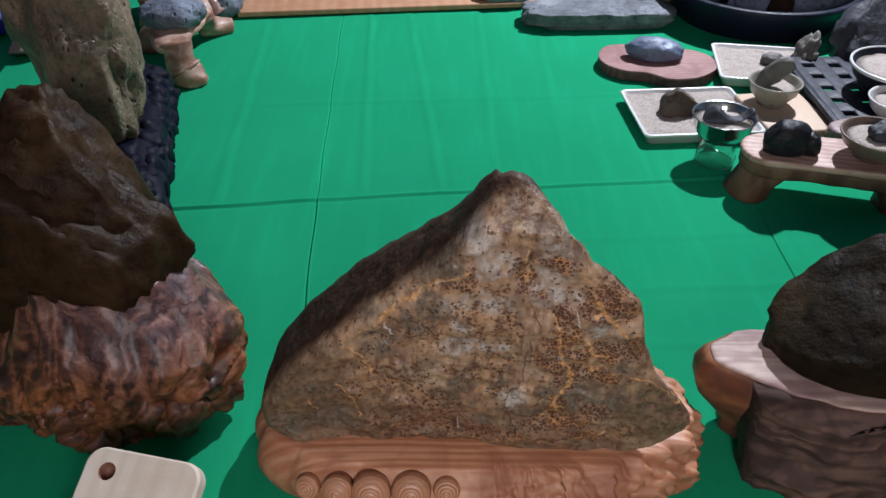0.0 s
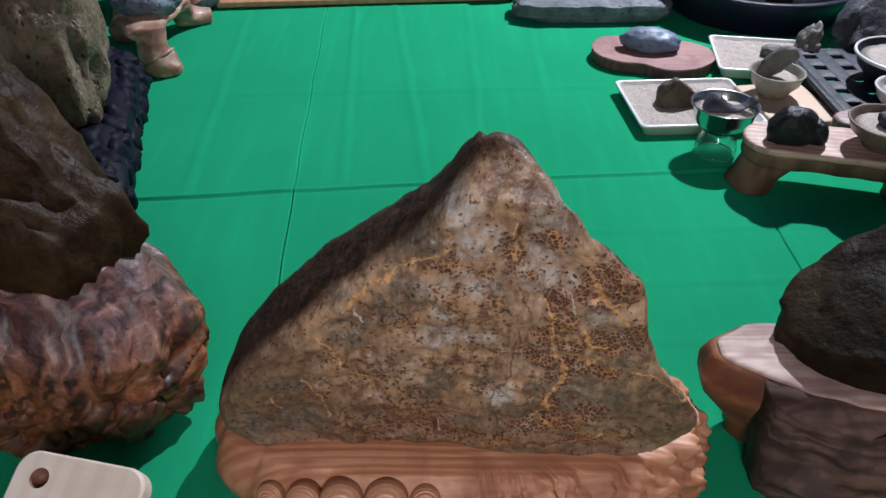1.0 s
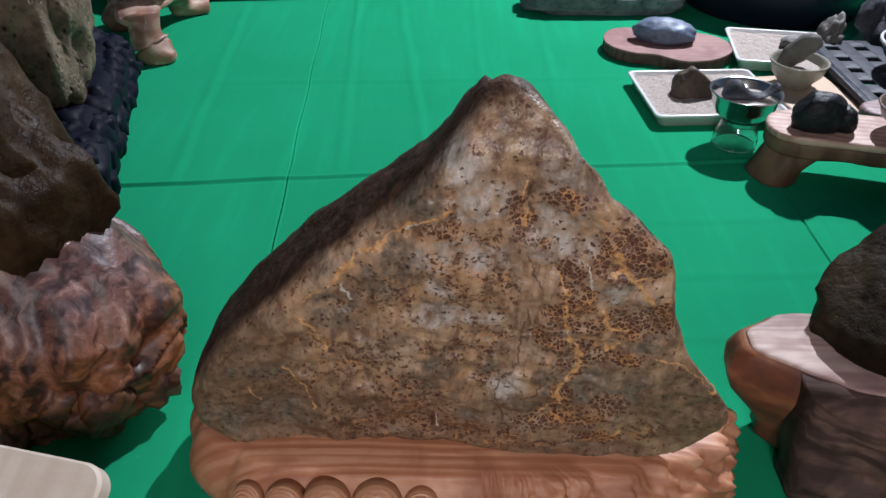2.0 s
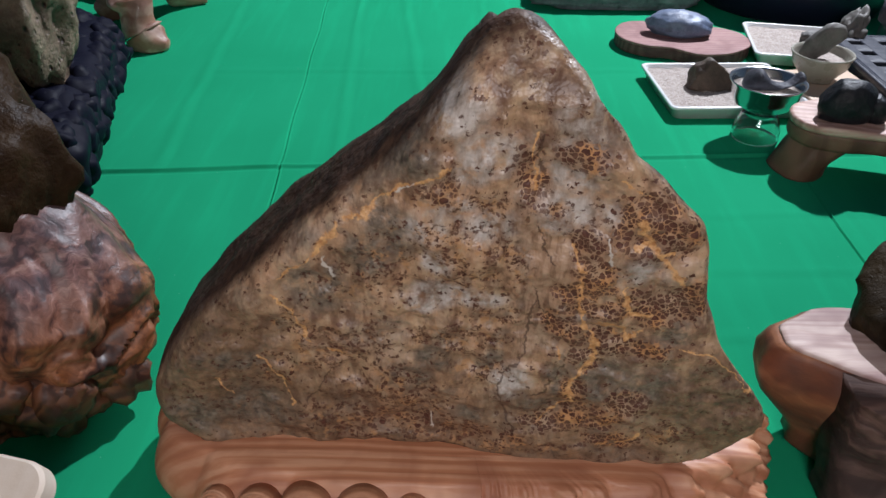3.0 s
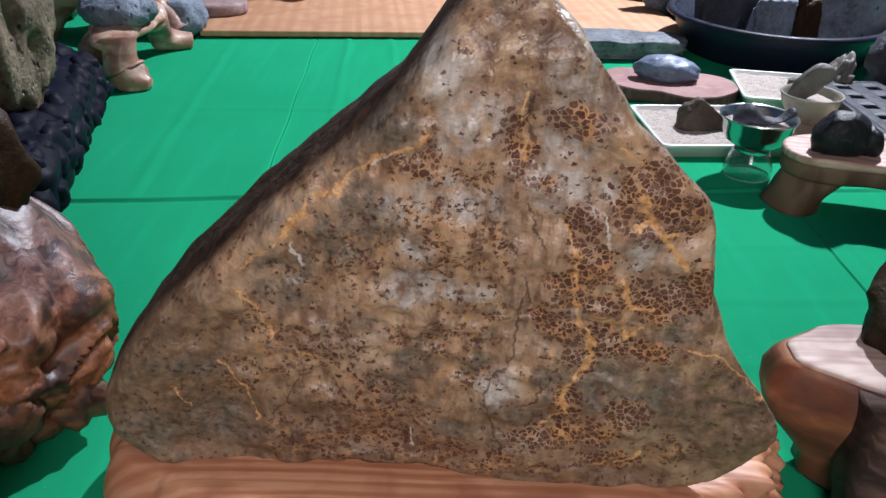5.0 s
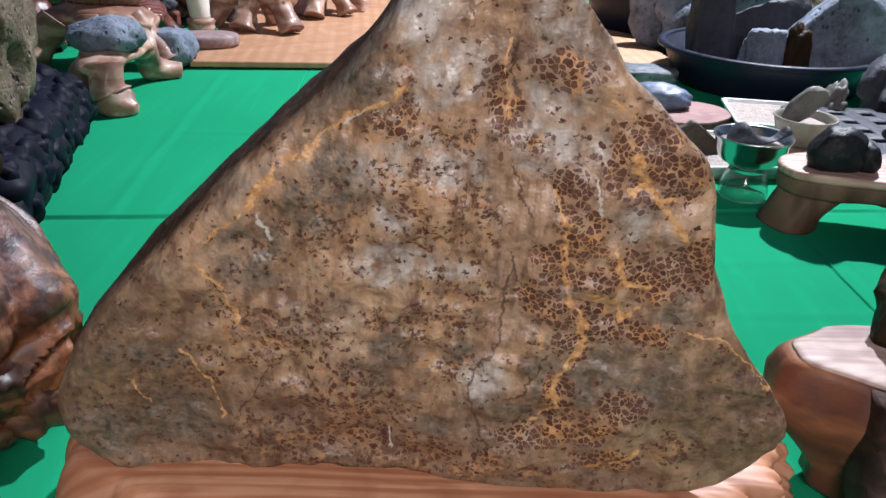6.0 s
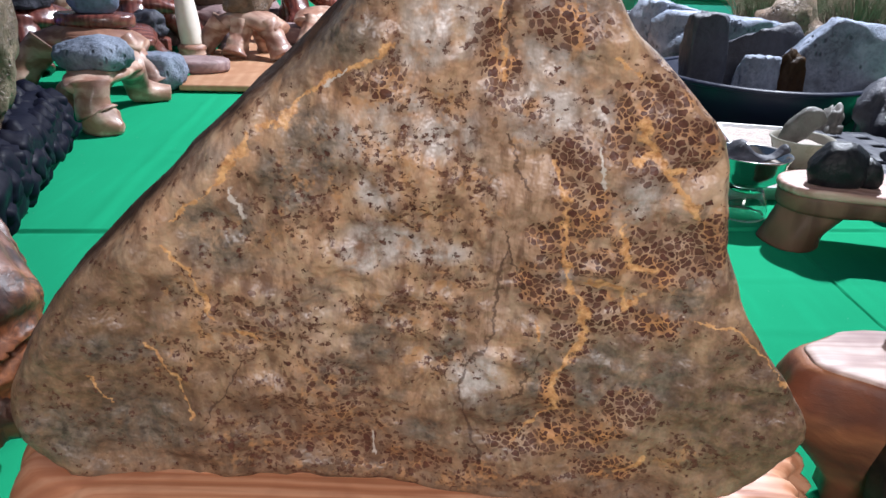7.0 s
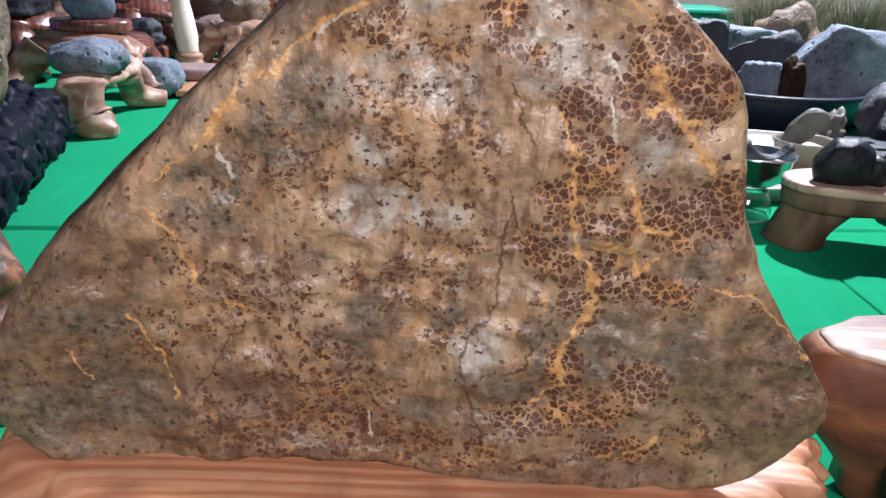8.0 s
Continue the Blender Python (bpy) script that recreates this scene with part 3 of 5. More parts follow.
for line in ((-0.75, 1.035, -0.211, 1.106, 0.0042, 0.0036), (-0.211, 1.106, 0.75, 1.205, 0.0045, 0.0024), (-0.188, 0.80, -0.211, 1.106, 0.0012, -0.0036), (-0.211, 1.106, -0.262, 2.02, 0.0013, -0.0020),
             (0.094, 1.17, 0.085, 2.0, 0.006, 0.0016), (0.0, 1.14, -0.095, 2.0, 0.007, 0.0018), (-0.135, 1.14, -0.19, 2.0, 0.007, 0.0016), (0.22, 1.20, 0.23, 2.0, 0.007, 0.0014),
             (0.523, 0.70, 0.525, 1.10, 0.0012, -0.0034), (0.0, 0.86, 0.75, 0.90, 0.008, 0.0008), (-0.4, 1.45, 0.36, 1.50, 0.009, 0.0010),
             (0.16, 0.99, 0.75, 1.03, 0.008, 0.0008), (-0.38, 1.1, -0.44, 1.9, 0.008, 0.0014), (0.2, 0.76, 0.5, 0.765, 0.008, 0.0008)):
    gz = gz + crease(gx, gy, *line)
n, w = gx.size, len(xs)
idx = np.arange(n).reshape(gx.shape)
faces = np.stack([idx[:-1, :-1], idx[:-1, 1:], idx[1:, 1:], idx[1:, :-1]], -1).reshape(-1, 4)
me = bpy.data.meshes.new("cloth")
me.from_pydata(np.stack([gx.ravel(), gy.ravel(), gz.ravel()], 1).tolist(), [], faces.tolist())
me.polygons.foreach_set("use_smooth", [True] * len(me.polygons))
me.materials.append(FELT)
tagged(new("cloth", me), "creased bright green felt cloth covering the display ground", "cloth", kind="structure")

solid("wooden_sheet", block(1.15, 1.6, 0.014, 0.004), MAT_WOOD, pose(-0.03, 2.77, 0.004, 0, 0, 6), "orange wood-grained sheet lying on the green cloth", "board")


# ---- the central stone on its carved stand ----
def stone_zones(me):
    """Soft zones on the stone's face, in its own metres: where it is pale, dim, scaly, flecked, swirled, or patinated
    with painted shade.
    """
    n = len(me.vertices)
    at = np.empty(n * 3)
    me.vertices.foreach_get("co", at)
    at = at.reshape(-1, 3)
    turn = np.array([noise.noise_vector(Vector(p) * 24) + 0.5 * noise.noise_vector(Vector(p) * 60) for p in at])
    x, z = at[:, 0] + 0.0045 * turn[:, 0], at[:, 2] + 0.0045 * turn[:, 2]

    def blobs(*spots, soft=0.45):
        r = np.full(n, 9.0)
        for cx, cz, rx, rz in spots:
            r = np.minimum(r, np.hypot((x - cx) / rx, (z - cz) / rz))
        return np.clip((1.0 - r) / soft, 0, 1)

    pale = blobs((-0.010, 0.157, 0.026, 0.015), (-0.022, 0.148, 0.016, 0.012), (0.012, 0.152, 0.020, 0.008), (-0.008, 0.225, 0.017, 0.010), (0.057, 0.226, 0.022, 0.018), (0.082, 0.229, 0.011, 0.012), (0.057, 0.250, 0.019, 0.013),
                (0.062, 0.267, 0.019, 0.014), (0.003, 0.250, 0.014, 0.012), (0.014, 0.262, 0.022, 0.018), (-0.023, 0.212, 0.016, 0.014), (0.037, 0.081, 0.017, 0.020), (0.015, 0.214, 0.020, 0.012), (-0.015, 0.186, 0.014, 0.012),
                (0.104, 0.189, 0.018, 0.014), (0.070, 0.148, 0.014, 0.010), (-0.006, 0.290, 0.024, 0.020), (0.060, 0.290, 0.020, 0.014))
    dim = blobs((-0.093, 0.156, 0.027, 0.027), (-0.147, 0.037, 0.032, 0.030), (-0.157, 0.087, 0.032, 0.012), (-0.019, 0.100, 0.013, 0.014), (-0.033, 0.077, 0.020, 0.017), (0.020, 0.097, 0.012, 0.014), (0.066, 0.087, 0.011, 0.020),
               (0.137, 0.138, 0.015, 0.017), (0.098, 0.097, 0.022, 0.018), (0.127, 0.097, 0.020, 0.015), (-0.044, 0.205, 0.017, 0.026), (-0.058, 0.184, 0.016, 0.024), (0.056, 0.056, 0.018, 0.012), (0.013, 0.043, 0.016, 0.014),
               (0.095, 0.079, 0.022, 0.012), (-0.193, 0.031, 0.026, 0.028), (-0.034, 0.262, 0.024, 0.022), (0.121, 0.080, 0.022, 0.014))
    dense = np.maximum.reduce((blobs((0.105, 0.232, 0.024, 0.021), (0.125, 0.215, 0.015, 0.022), (0.095, 0.216, 0.014, 0.019), (0.113, 0.216, 0.022, 0.024), (0.071, 0.205, 0.015, 0.015), (0.079, 0.185, 0.019, 0.013), (0.076, 0.164, 0.024, 0.018),
                       (0.100, 0.163, 0.025, 0.019), (0.125, 0.156, 0.020, 0.017), (0.065, 0.141, 0.017, 0.015), (0.094, 0.128, 0.022, 0.016)),
                 blobs((0.120, 0.124, 0.022, 0.010), (0.136, 0.166, 0.016, 0.024), (0.063, 0.263, 0.018, 0.012), (0.036, 0.247, 0.013, 0.028), (0.078, 0.077, 0.013, 0.018), (0.092, 0.052, 0.030, 0.018), (0.063, 0.041, 0.022, 0.015),
                       (0.111, 0.026, 0.024, 0.013), (0.117, 0.070, 0.018, 0.014), (0.083, 0.110, 0.012, 0.014), (-0.014, 0.236, 0.012, 0.010)),
                 0.5 * blobs((-0.026, 0.045, 0.030, 0.024), (-0.050, 0.030, 0.034, 0.020), (-0.008, 0.022, 0.036, 0.018), (-0.080, 0.104, 0.024, 0.020), (0.030, 0.022, 0.034, 0.018), (-0.045, 0.075, 0.022, 0.018))))
    loose = np.maximum(blobs((-0.018, 0.234, 0.020, 0.015), (0.002, 0.225, 0.023, 0.015), (-0.023, 0.208, 0.023, 0.015), (0.000, 0.204, 0.026, 0.020), (0.026, 0.198, 0.023, 0.023), (0.033, 0.178, 0.020, 0.015), (0.009, 0.174, 0.024, 0.015),
                       (0.043, 0.220, 0.018, 0.022), (-0.071, 0.104, 0.040, 0.024), (-0.094, 0.100, 0.026, 0.023), (-0.112, 0.123, 0.018, 0.016), (0.020, 0.138, 0.023, 0.012)),
                 blobs((-0.049, 0.061, 0.034, 0.030), (-0.024, 0.051, 0.024, 0.024), (-0.060, 0.020, 0.056, 0.022), (-0.005, 0.016, 0.045, 0.015), (-0.001, 0.116, 0.042, 0.015), (0.012, 0.089, 0.023, 0.024), (-0.126, 0.080, 0.019, 0.019),
                       (0.047, 0.010, 0.045, 0.013), (-0.085, 0.027, 0.030, 0.023), (0.150, 0.043, 0.030, 0.015), (-0.044, 0.184, 0.024, 0.024), (-0.070, 0.163, 0.023, 0.015)))
    patina_shade = blobs((-0.165, 0.045, 0.11, 0.10), (-0.110, 0.020, 0.11, 0.075), (-0.020, 0.005, 0.13, 0.045), (0.175, 0.060, 0.075, 0.085), (0.110, 0.010, 0.11, 0.06), (-0.175, 0.095, 0.07, 0.09), (0.03, -0.02, 0.16, 0.12), soft=0.85)
    swirl = blobs((0.037, 0.214, 0.014, 0.014), (0.046, 0.202, 0.015, 0.014), (0.053, 0.189, 0.016, 0.016), (0.052, 0.173, 0.016, 0.016), (0.049, 0.157, 0.015, 0.016), (0.047, 0.141, 0.013, 0.016), (0.043, 0.122, 0.009, 0.014), (0.037, 0.104, 0.007, 0.012))
    for name, field in (("pale", pale), ("dim", dim), ("dense", dense), ("loose", loose), ("swirl", swirl), ("patina_shade", patina_shade)):
        me.attributes.new(name, "FLOAT", "POINT").data.foreach_set("value", field.astype(np.float32))


def hero_stone():
    outline = [(-0.180, 0.118), (-0.172, 0.145), (-0.158, 0.168), (-0.137, 0.196), (-0.106, 0.228), (-0.072, 0.262), (-0.043, 0.291), (-0.012, 0.320),
               (0.016, 0.349), (0.036, 0.378), (0.050, 0.396), (0.066, 0.403), (0.082, 0.398), (0.102, 0.378), (0.120, 0.355), (0.135, 0.333),
               (0.159, 0.313), (0.180, 0.291), (0.187, 0.267), (0.190, 0.245), (0.203, 0.210), (0.221, 0.182), (0.243, 0.153), (0.254, 0.131),
               (0.249, 0.108), (0.232, 0.086), (0.200, 0.070), (0.120, 0.062), (0.030, 0.068), (-0.040, 0.068), (-0.100, 0.062), (-0.148, 0.064), (-0.174, 0.088)]
    rim = curve_through(outline, 280)
    mid = Vector((0.045, 0.19))
    steps = [(0.02 + 0.98 * i / 60, 0.0) for i in range(58)]
    steps += [(0.968, 0.0015), (0.984, 0.005), (0.995, 0.011), (1.0, 0.02), (1.003, 0.032), (1.003, 0.046), (0.998, 0.060), (0.988, 0.074), (0.968, 0.087),
              (0.94, 0.099), (0.89, 0.111), (0.8, 0.122), (0.65, 0.13), (0.4, 0.135), (0.15, 0.137)]
    rings = []
    for s0, d in steps:
        ring = []
        for p in rim:
            side = min(1, max(0, (0.070 - p.x) / 0.045)) * min(1, max(0.1, (p.y - 0.10) / 0.06))
            reach = 0.008 + side * side * (3 - 2 * side) * (0.030 + 0.034 * min(1, max(0, (0.02 - p.x) / 0.1)))
            fall = 3.6 * max(0, min(d, 0.115) - reach) + 20 * max(0, d - 0.115) + 0.35 * max(0, d - 0.008) * (1 - side)
            s = min(s0, 1 - fall)
            x, z = mid + (p - mid) * max(s, 0.01)
            front = 0.545 - 0.10 * (z - 0.06) - 0.09 * max(x, 0) + 0.85 * max(z - 0.366, 0) - 0.10 * max(-0.1 - x, 0)
            front += 0.016 * side * max(0, (s0 - 0.88) / 0.12) ** 2
            y = front + d
            q = Vector((x, y * 1.5, z))
            push = 0.0062 * noise.fractal(q * 18, 0.9, 2.0, 4) + 0.0026 * noise.fractal(q * 60, 0.8, 2.0, 3)
            # a sunk swirl low on the face
            r = math.hypot(x - 0.088, z - 0.144)
            push += 0.0025 * math.exp(-((r - 0.028) / 0.006) ** 2)
            out = Vector((x - mid.x, 0, z - mid.y))
            out = out.normalized() if out.length > 1e-5 else Vector()
            bumpy = 0.003 * noise.noise(q * 38) * min(1, d / 0.01)
            ring.append((x + out.x * bumpy, y + push, z + out.z * bumpy))
        rings.append(ring)
    bm = loft(rings)
    bmesh.ops.translate(bm, vec=(-0.04, -0.53, -0.07), verts=bm.verts)
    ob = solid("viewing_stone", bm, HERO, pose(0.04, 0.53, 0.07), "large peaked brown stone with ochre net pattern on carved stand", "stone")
    stone_zones(ob.data)
    return ob


def carved_stand():
    root = thing("carved_stand", pose(0.045, 0.588, 0), "low carved reddish wooden stand with scalloped edge and ringed knobs", "stone stand")
    n = 700
    knobs = []
    rng = random.Random(4)
    knobs += [(-0.02 + 0.021 * i, 0.040 + rng.uniform(-0.012, 0.012), rng.uniform(0.002, 0.006), rng.uniform(0.010, 0.018)) for i in range(11)]


    def rim(a, z):
        c, s = math.cos(a), math.sin(a)
        r = 1 / (abs(c / 0.238) ** 2.6 + abs(s / 0.087) ** 2.6) ** (1 / 2.6)
        r += 0.009 * abs(math.sin((c * 0.238 * 0.6 + s * 0.3) * 56)) * abs(c)
        deg = math.degrees(a)
        if s < 0:
            for kx, kz, high, wide in knobs:
                d = math.hypot(c * r - kx, 1.1 * (z - kz)) / wide
                if d < 2.4:
                    r += high * math.exp(-d ** 3) * (1 + 0.10 * math.cos(d * 11)) / max(0.75, -s)
        q = Vector((c * r * 30, s * r * 30, z * 40))
        lump = 0.013 * noise.fractal(q * 1.3, 0.8, 2.1, 4) if -80 < deg < 30 else 0.0012 * noise.noise(q)
        return (r + lump) * c, (r + lump) * s, z

    levels = [0.0024 * i for i in range(28)]
    rings = []
    for i, z in enumerate(levels):
        k = 0.97 + 0.05 * math.sin(min(1, z / 0.066) * math.pi)
        deep = k + 0.20 * math.cos(min(1, max(0, z - 0.02) / 0.046) * math.pi / 2)
        around = [rim(2 * math.pi * j / n - math.pi, z) for j in range(n)]
        rings.append([(x * k, y * (deep if y < 0 else k * 1.27), z) for x, y, _ in around])
    edge = rings[-1]
    for k, z in ((0.985, 0.0685), (0.96, 0.0705), (0.9, 0.0715), (0.75, 0.072), (0.5, 0.072), (0.2, 0.072)):
        rings.append([(x * k, y * k, z + 0.0008 * noise.noise(Vector((x * k * 20, y * k * 60, 2)))) for x, y, _ in edge])
    body = part("body", loft(rings), STAND_WOOD, root)
    for x, y, z, wide, turn in ((-0.178, -0.089, 0.048, 0.013, -14), (-0.146, -0.096, 0.052, 0.0165, -6), (-0.111, -0.099, 0.054, 0.0205, 0), (-0.070, -0.099, 0.055, 0.0205, 0), (-0.034, -0.097, 0.054, 0.014, 0)):
        dome = [(wide * math.cos(t), 0.75 * wide * math.sin(t) + 0.0005 * math.cos(t * 22)) for t in (radians(4 * i) for i in range(23))]
        part("knob", turned([(wide, -0.012)] + dome, 36), KNOB_WOOD, body, "carved knob with growth rings", pose(x, y, z, 64, 0, turn))
    for sx in (-0.15, 0.15):
        for sy in (-0.05, 0.05):
            part("foot", turned([(0.018, -0.0005), (0.02, 0.003), (0.02, 0.008)], 20), STAND_WOOD, root, m=pose(sx, sy, 0))
    return root


hero_stone()
carved_stand()


# ---- the root stump with a dark stone ----
def arm(points, radii, n=30, seed=0, flat=1.0):
    """A gnarled limb through the points with the given radii."""
    m = 34
    axis = curve_through(points, m, closed=False) + [Vector(points[-1])]
    size = [v.x for v in curve_through([(r, 0) for r in radii], m, closed=False)] + [radii[-1]]
    rings = []
    for i, (p, r) in enumerate(zip(axis, size)):
        way = (axis[min(i + 1, m)] - axis[max(i - 1, 0)]).normalized()
        side = way.cross(Vector((0, 0, 1)) if abs(way.z) < 0.9 else Vector((0, 1, 0))).normalized()
        up = side.cross(way)
        ring = []
        for j in range(n):
            a = 2 * math.pi * j / n
            k = r * (1 + 0.18 * noise.noise(Vector((math.cos(a) * 1.3, math.sin(a) * 1.3, i * 0.12 + seed))))
            q = p + side * k * math.cos(a) + up * k * math.sin(a) * flat
            ring.append((q.x, q.y, max(q.z, 0.0)))
        rings.append(ring)
    return loft(rings)


def root_stump():
    root = thing("root_stump_stand", pose(-0.430, 0.690, 0, 0, 0, -16), "swirling ribbed brown root stump stand, lacquered, carrying a dark stone", "stone stand")
    n = 340

    def reach(a, f):
        """The stump's radius at an angle and a share of its height."""
        c, s = math.cos(a), math.sin(a)
        right = min(1, max(0, (c + 0.1) / 0.6))
        belly = 0.74 + 0.26 * math.sin(f / 0.6 * math.pi / 2) if f < 0.6 else 1.0 - (0.42 - 0.10 * right) * ((f - 0.6) / 0.4) ** 1.2
        r = belly / (abs(c / 0.190) ** 2.2 + abs(s / 0.104) ** 2.2) ** (1 / 2.3)
        crest = min(1, max(0, 3.4 * f - 1.5))
        q = Vector((c * 2.2, s * 2.2, f * 1.6))
        turn = a * 25 - f * 11 + 3.0 * noise.noise(q) + 1.2 * noise.noise(q * 3)
        ribs = 0.0070 * min(1, 0.04 + max(0, 0.92 - f) / 0.22) * (math.sin(turn) + 0.35 * math.sin(2 * turn + 1)) * crest * (0.05 + 0.95 * right ** 2) * max(0.3, 0.7 + 0.9 * noise.noise(q * 1.3 + Vector((7, 0, 0))))
        q = Vector((c * 2.2, s * 2.2, f * 2.6))
        bend = q + 0.5 * Vector((noise.noise(q * 1.7), noise.noise(q * 1.7 + Vector((9, 0, 0))), noise.noise(q * 1.7 + Vector((0, 9, 0)))))
        folds = 1 - abs(noise.noise(bend * 2.1)) * 2.6
        lumps = noise.fractal(bend * 2.6, 0.9, 2.1, 3)
        return r + ribs + 0.012 * noise.noise(q * 1.9) + (1.2 - crest) * (0.006 * folds + 0.006 * lumps)

    rings = []
    for i in range(70):
        f = i / 69
        ring = []
        for j in range(n):
            a = 2 * math.pi * j / n
            c, s = math.cos(a), math.sin(a)
            r = reach(a, f)
            tall = 1 + (0.14 * noise.noise(Vector((c * 1.5, s * 1.5, 3))) + 0.26 * min(1, max(0, (c + 0.1) / 0.6))) * f
            ring.append((r * c, r * s, max(0.165 * f * tall, 0.0)))
        rings.append(ring)
    top = rings[-1]
    for k in (0.93, 0.84, 0.7, 0.5, 0.25):
        rings.append([(x * k, y * k, z - 0.05 * (1 - k) ** 0.6 + 0.004 * noise.noise(Vector((x * k * 25, y * k * 25, 1)))) for x, y, z in top])
    body = part("body", loft(rings), ROOT_WOOD, root)
    skin = [min(1, max(0, (v.co.x / max(v.co.xy.length, 1e-4) - 0.35) / 0.4)) * min(1, max(0, (v.co.z / 0.165 - 0.76) / 0.2)) for v in body.data.vertices]
    body.data.attributes.new("collar", "FLOAT", "POINT").data.foreach_set("value", skin)
    rng = random.Random(8)
    for i in range(22):
        a, f = radians(rng.uniform(-75, 40)), rng.uniform(0.10, 0.52)
        k = rng.uniform(0.014, 0.028)
        bm = rock((k, k, k), 300 + i, 0.4, 1.6, 0.05, (), 3, 1.0, 0.06)
        r = reach(a, f) - 0.55 * k
        part("burl", bm, BURL_WOOD, body, "rounded orange brown burl", pose(r * math.cos(a), r * math.sin(a), max(0.165 * f - k, 0.0)))
    return root


def step_stone():
    """A dark stone with a shoulder: two lobes in one skin."""
    bm = rock((0.145, 0.078, 0.146), 11, 0.14, 1.4, 0.06, [((0, -1, 0.05), 0.74), ((1, -0.3, 0.15), 0.84), ((0.75, -0.2, 1), 0.74)], 5, 0.5)
    other = rock((0.145, 0.080, 0.182), 17, 0.16, 1.5, 0.07, [((-1, 0, 0.9), 0.56), ((1, 0.1, 0.62), 0.76), ((0.4, -1, 0.35), 0.85), ((0.0, -0.3, 1), 0.88)], 5, 0.5)
    bmesh.ops.translate(other, vec=(-0.018, 0.030, -0.003), verts=other.verts)
    me = bpy.data.meshes.new("lobe")
    other.to_mesh(me)
    other.free()
    bm.from_mesh(me)
    bpy.data.meshes.remove(me)
    # the underside draws in to a rounded foot that sits in the stump's hollow
    for v in bm.verts:
        low = min(1, max(0, (0.085 - v.co.z) / 0.085))
        v.co.x *= 1 - 0.30 * low ** 1.6
        v.co.y *= 1 - 0.30 * low ** 1.6
    return solid("step_stone", bm, BROWN_STONE, pose(-0.413, 0.662, 0.136), "large dark brown wet-looking stone with a shoulder, on a root stump", "stone")


root_stump()
step_stone()


def pine_board():
    root = thing("pine_board", pose(-0.291, 0.402, 0.077, 25, 0, -12), "pale pine board with rounded corners and a round hole", "cutting board")
    k, n = 0.018, 18
    plan = []
    for cx, cy, a0 in ((0.062 - k, 0.09 - k, 0), (-0.055 + k, 0.09 - k, 90), (-0.055 + k, -0.09 + k, 180), (0.062 - k, -0.09 + k, 270)):
        for i in range(n):
            a = radians(a0 + 90 * i / (n - 1))
            plan.append((cx + k * math.cos(a), cy + k * math.sin(a)))
    hx, hy, hr = -0.03, 0.068, 0.0085
    bm = bmesh.new()
    loops = []
    for z, inset in ((0, 0.002), (0.002, 0), (0.016, 0), (0.018, 0.002)):
        outer = [bm.verts.new((x * (1 - inset / 0.055), y * (1 - inset / 0.09), z)) for x, y in plan]
        loops.append(outer)
    m = len(plan)
    for a, b in zip(loops, loops[1:]):
        for i in range(m):
            bm.faces.new((a[i], a[(i + 1) % m], b[(i + 1) % m], b[i]))
    bm.faces.new(loops[0])
    inner = [bm.verts.new((hx + hr * math.cos(2 * math.pi * i / m), hy + hr * math.sin(2 * math.pi * i / m), 0.018)) for i in range(m)]
    start = min(range(m), key=lambda i: (plan[i][0] - hx - 0.2) ** 2 + (plan[i][1] - hy) ** 2)
    order = [loops[-1][(start + i) % m] for i in range(m)]
    for i in range(m):
        bm.faces.new((order[i], order[(i + 1) % m], inner[(i + 1) % m], inner[i]))
    board = part("board", bm, PINE, root, smooth=False)
    part("hole", turned([(hr, 0.0015), (hr, 0.0179), (hr * 0.98, 0.0179), (hr * 0.96, 0.008), (0.001, 0.007)], 28), HOLE_WOOD, board, "round brown hole", m=pose(hx, hy, 0))
    return root


pine_board()
stone("support_stone", (-0.285, 0.405, 0), (0.05, 0.04, 0.044), 41, BROWN_STONE, "dark brown low stone under a pine board", base=0.72, cuts=[((0, 0.62, 1), 0.62)])


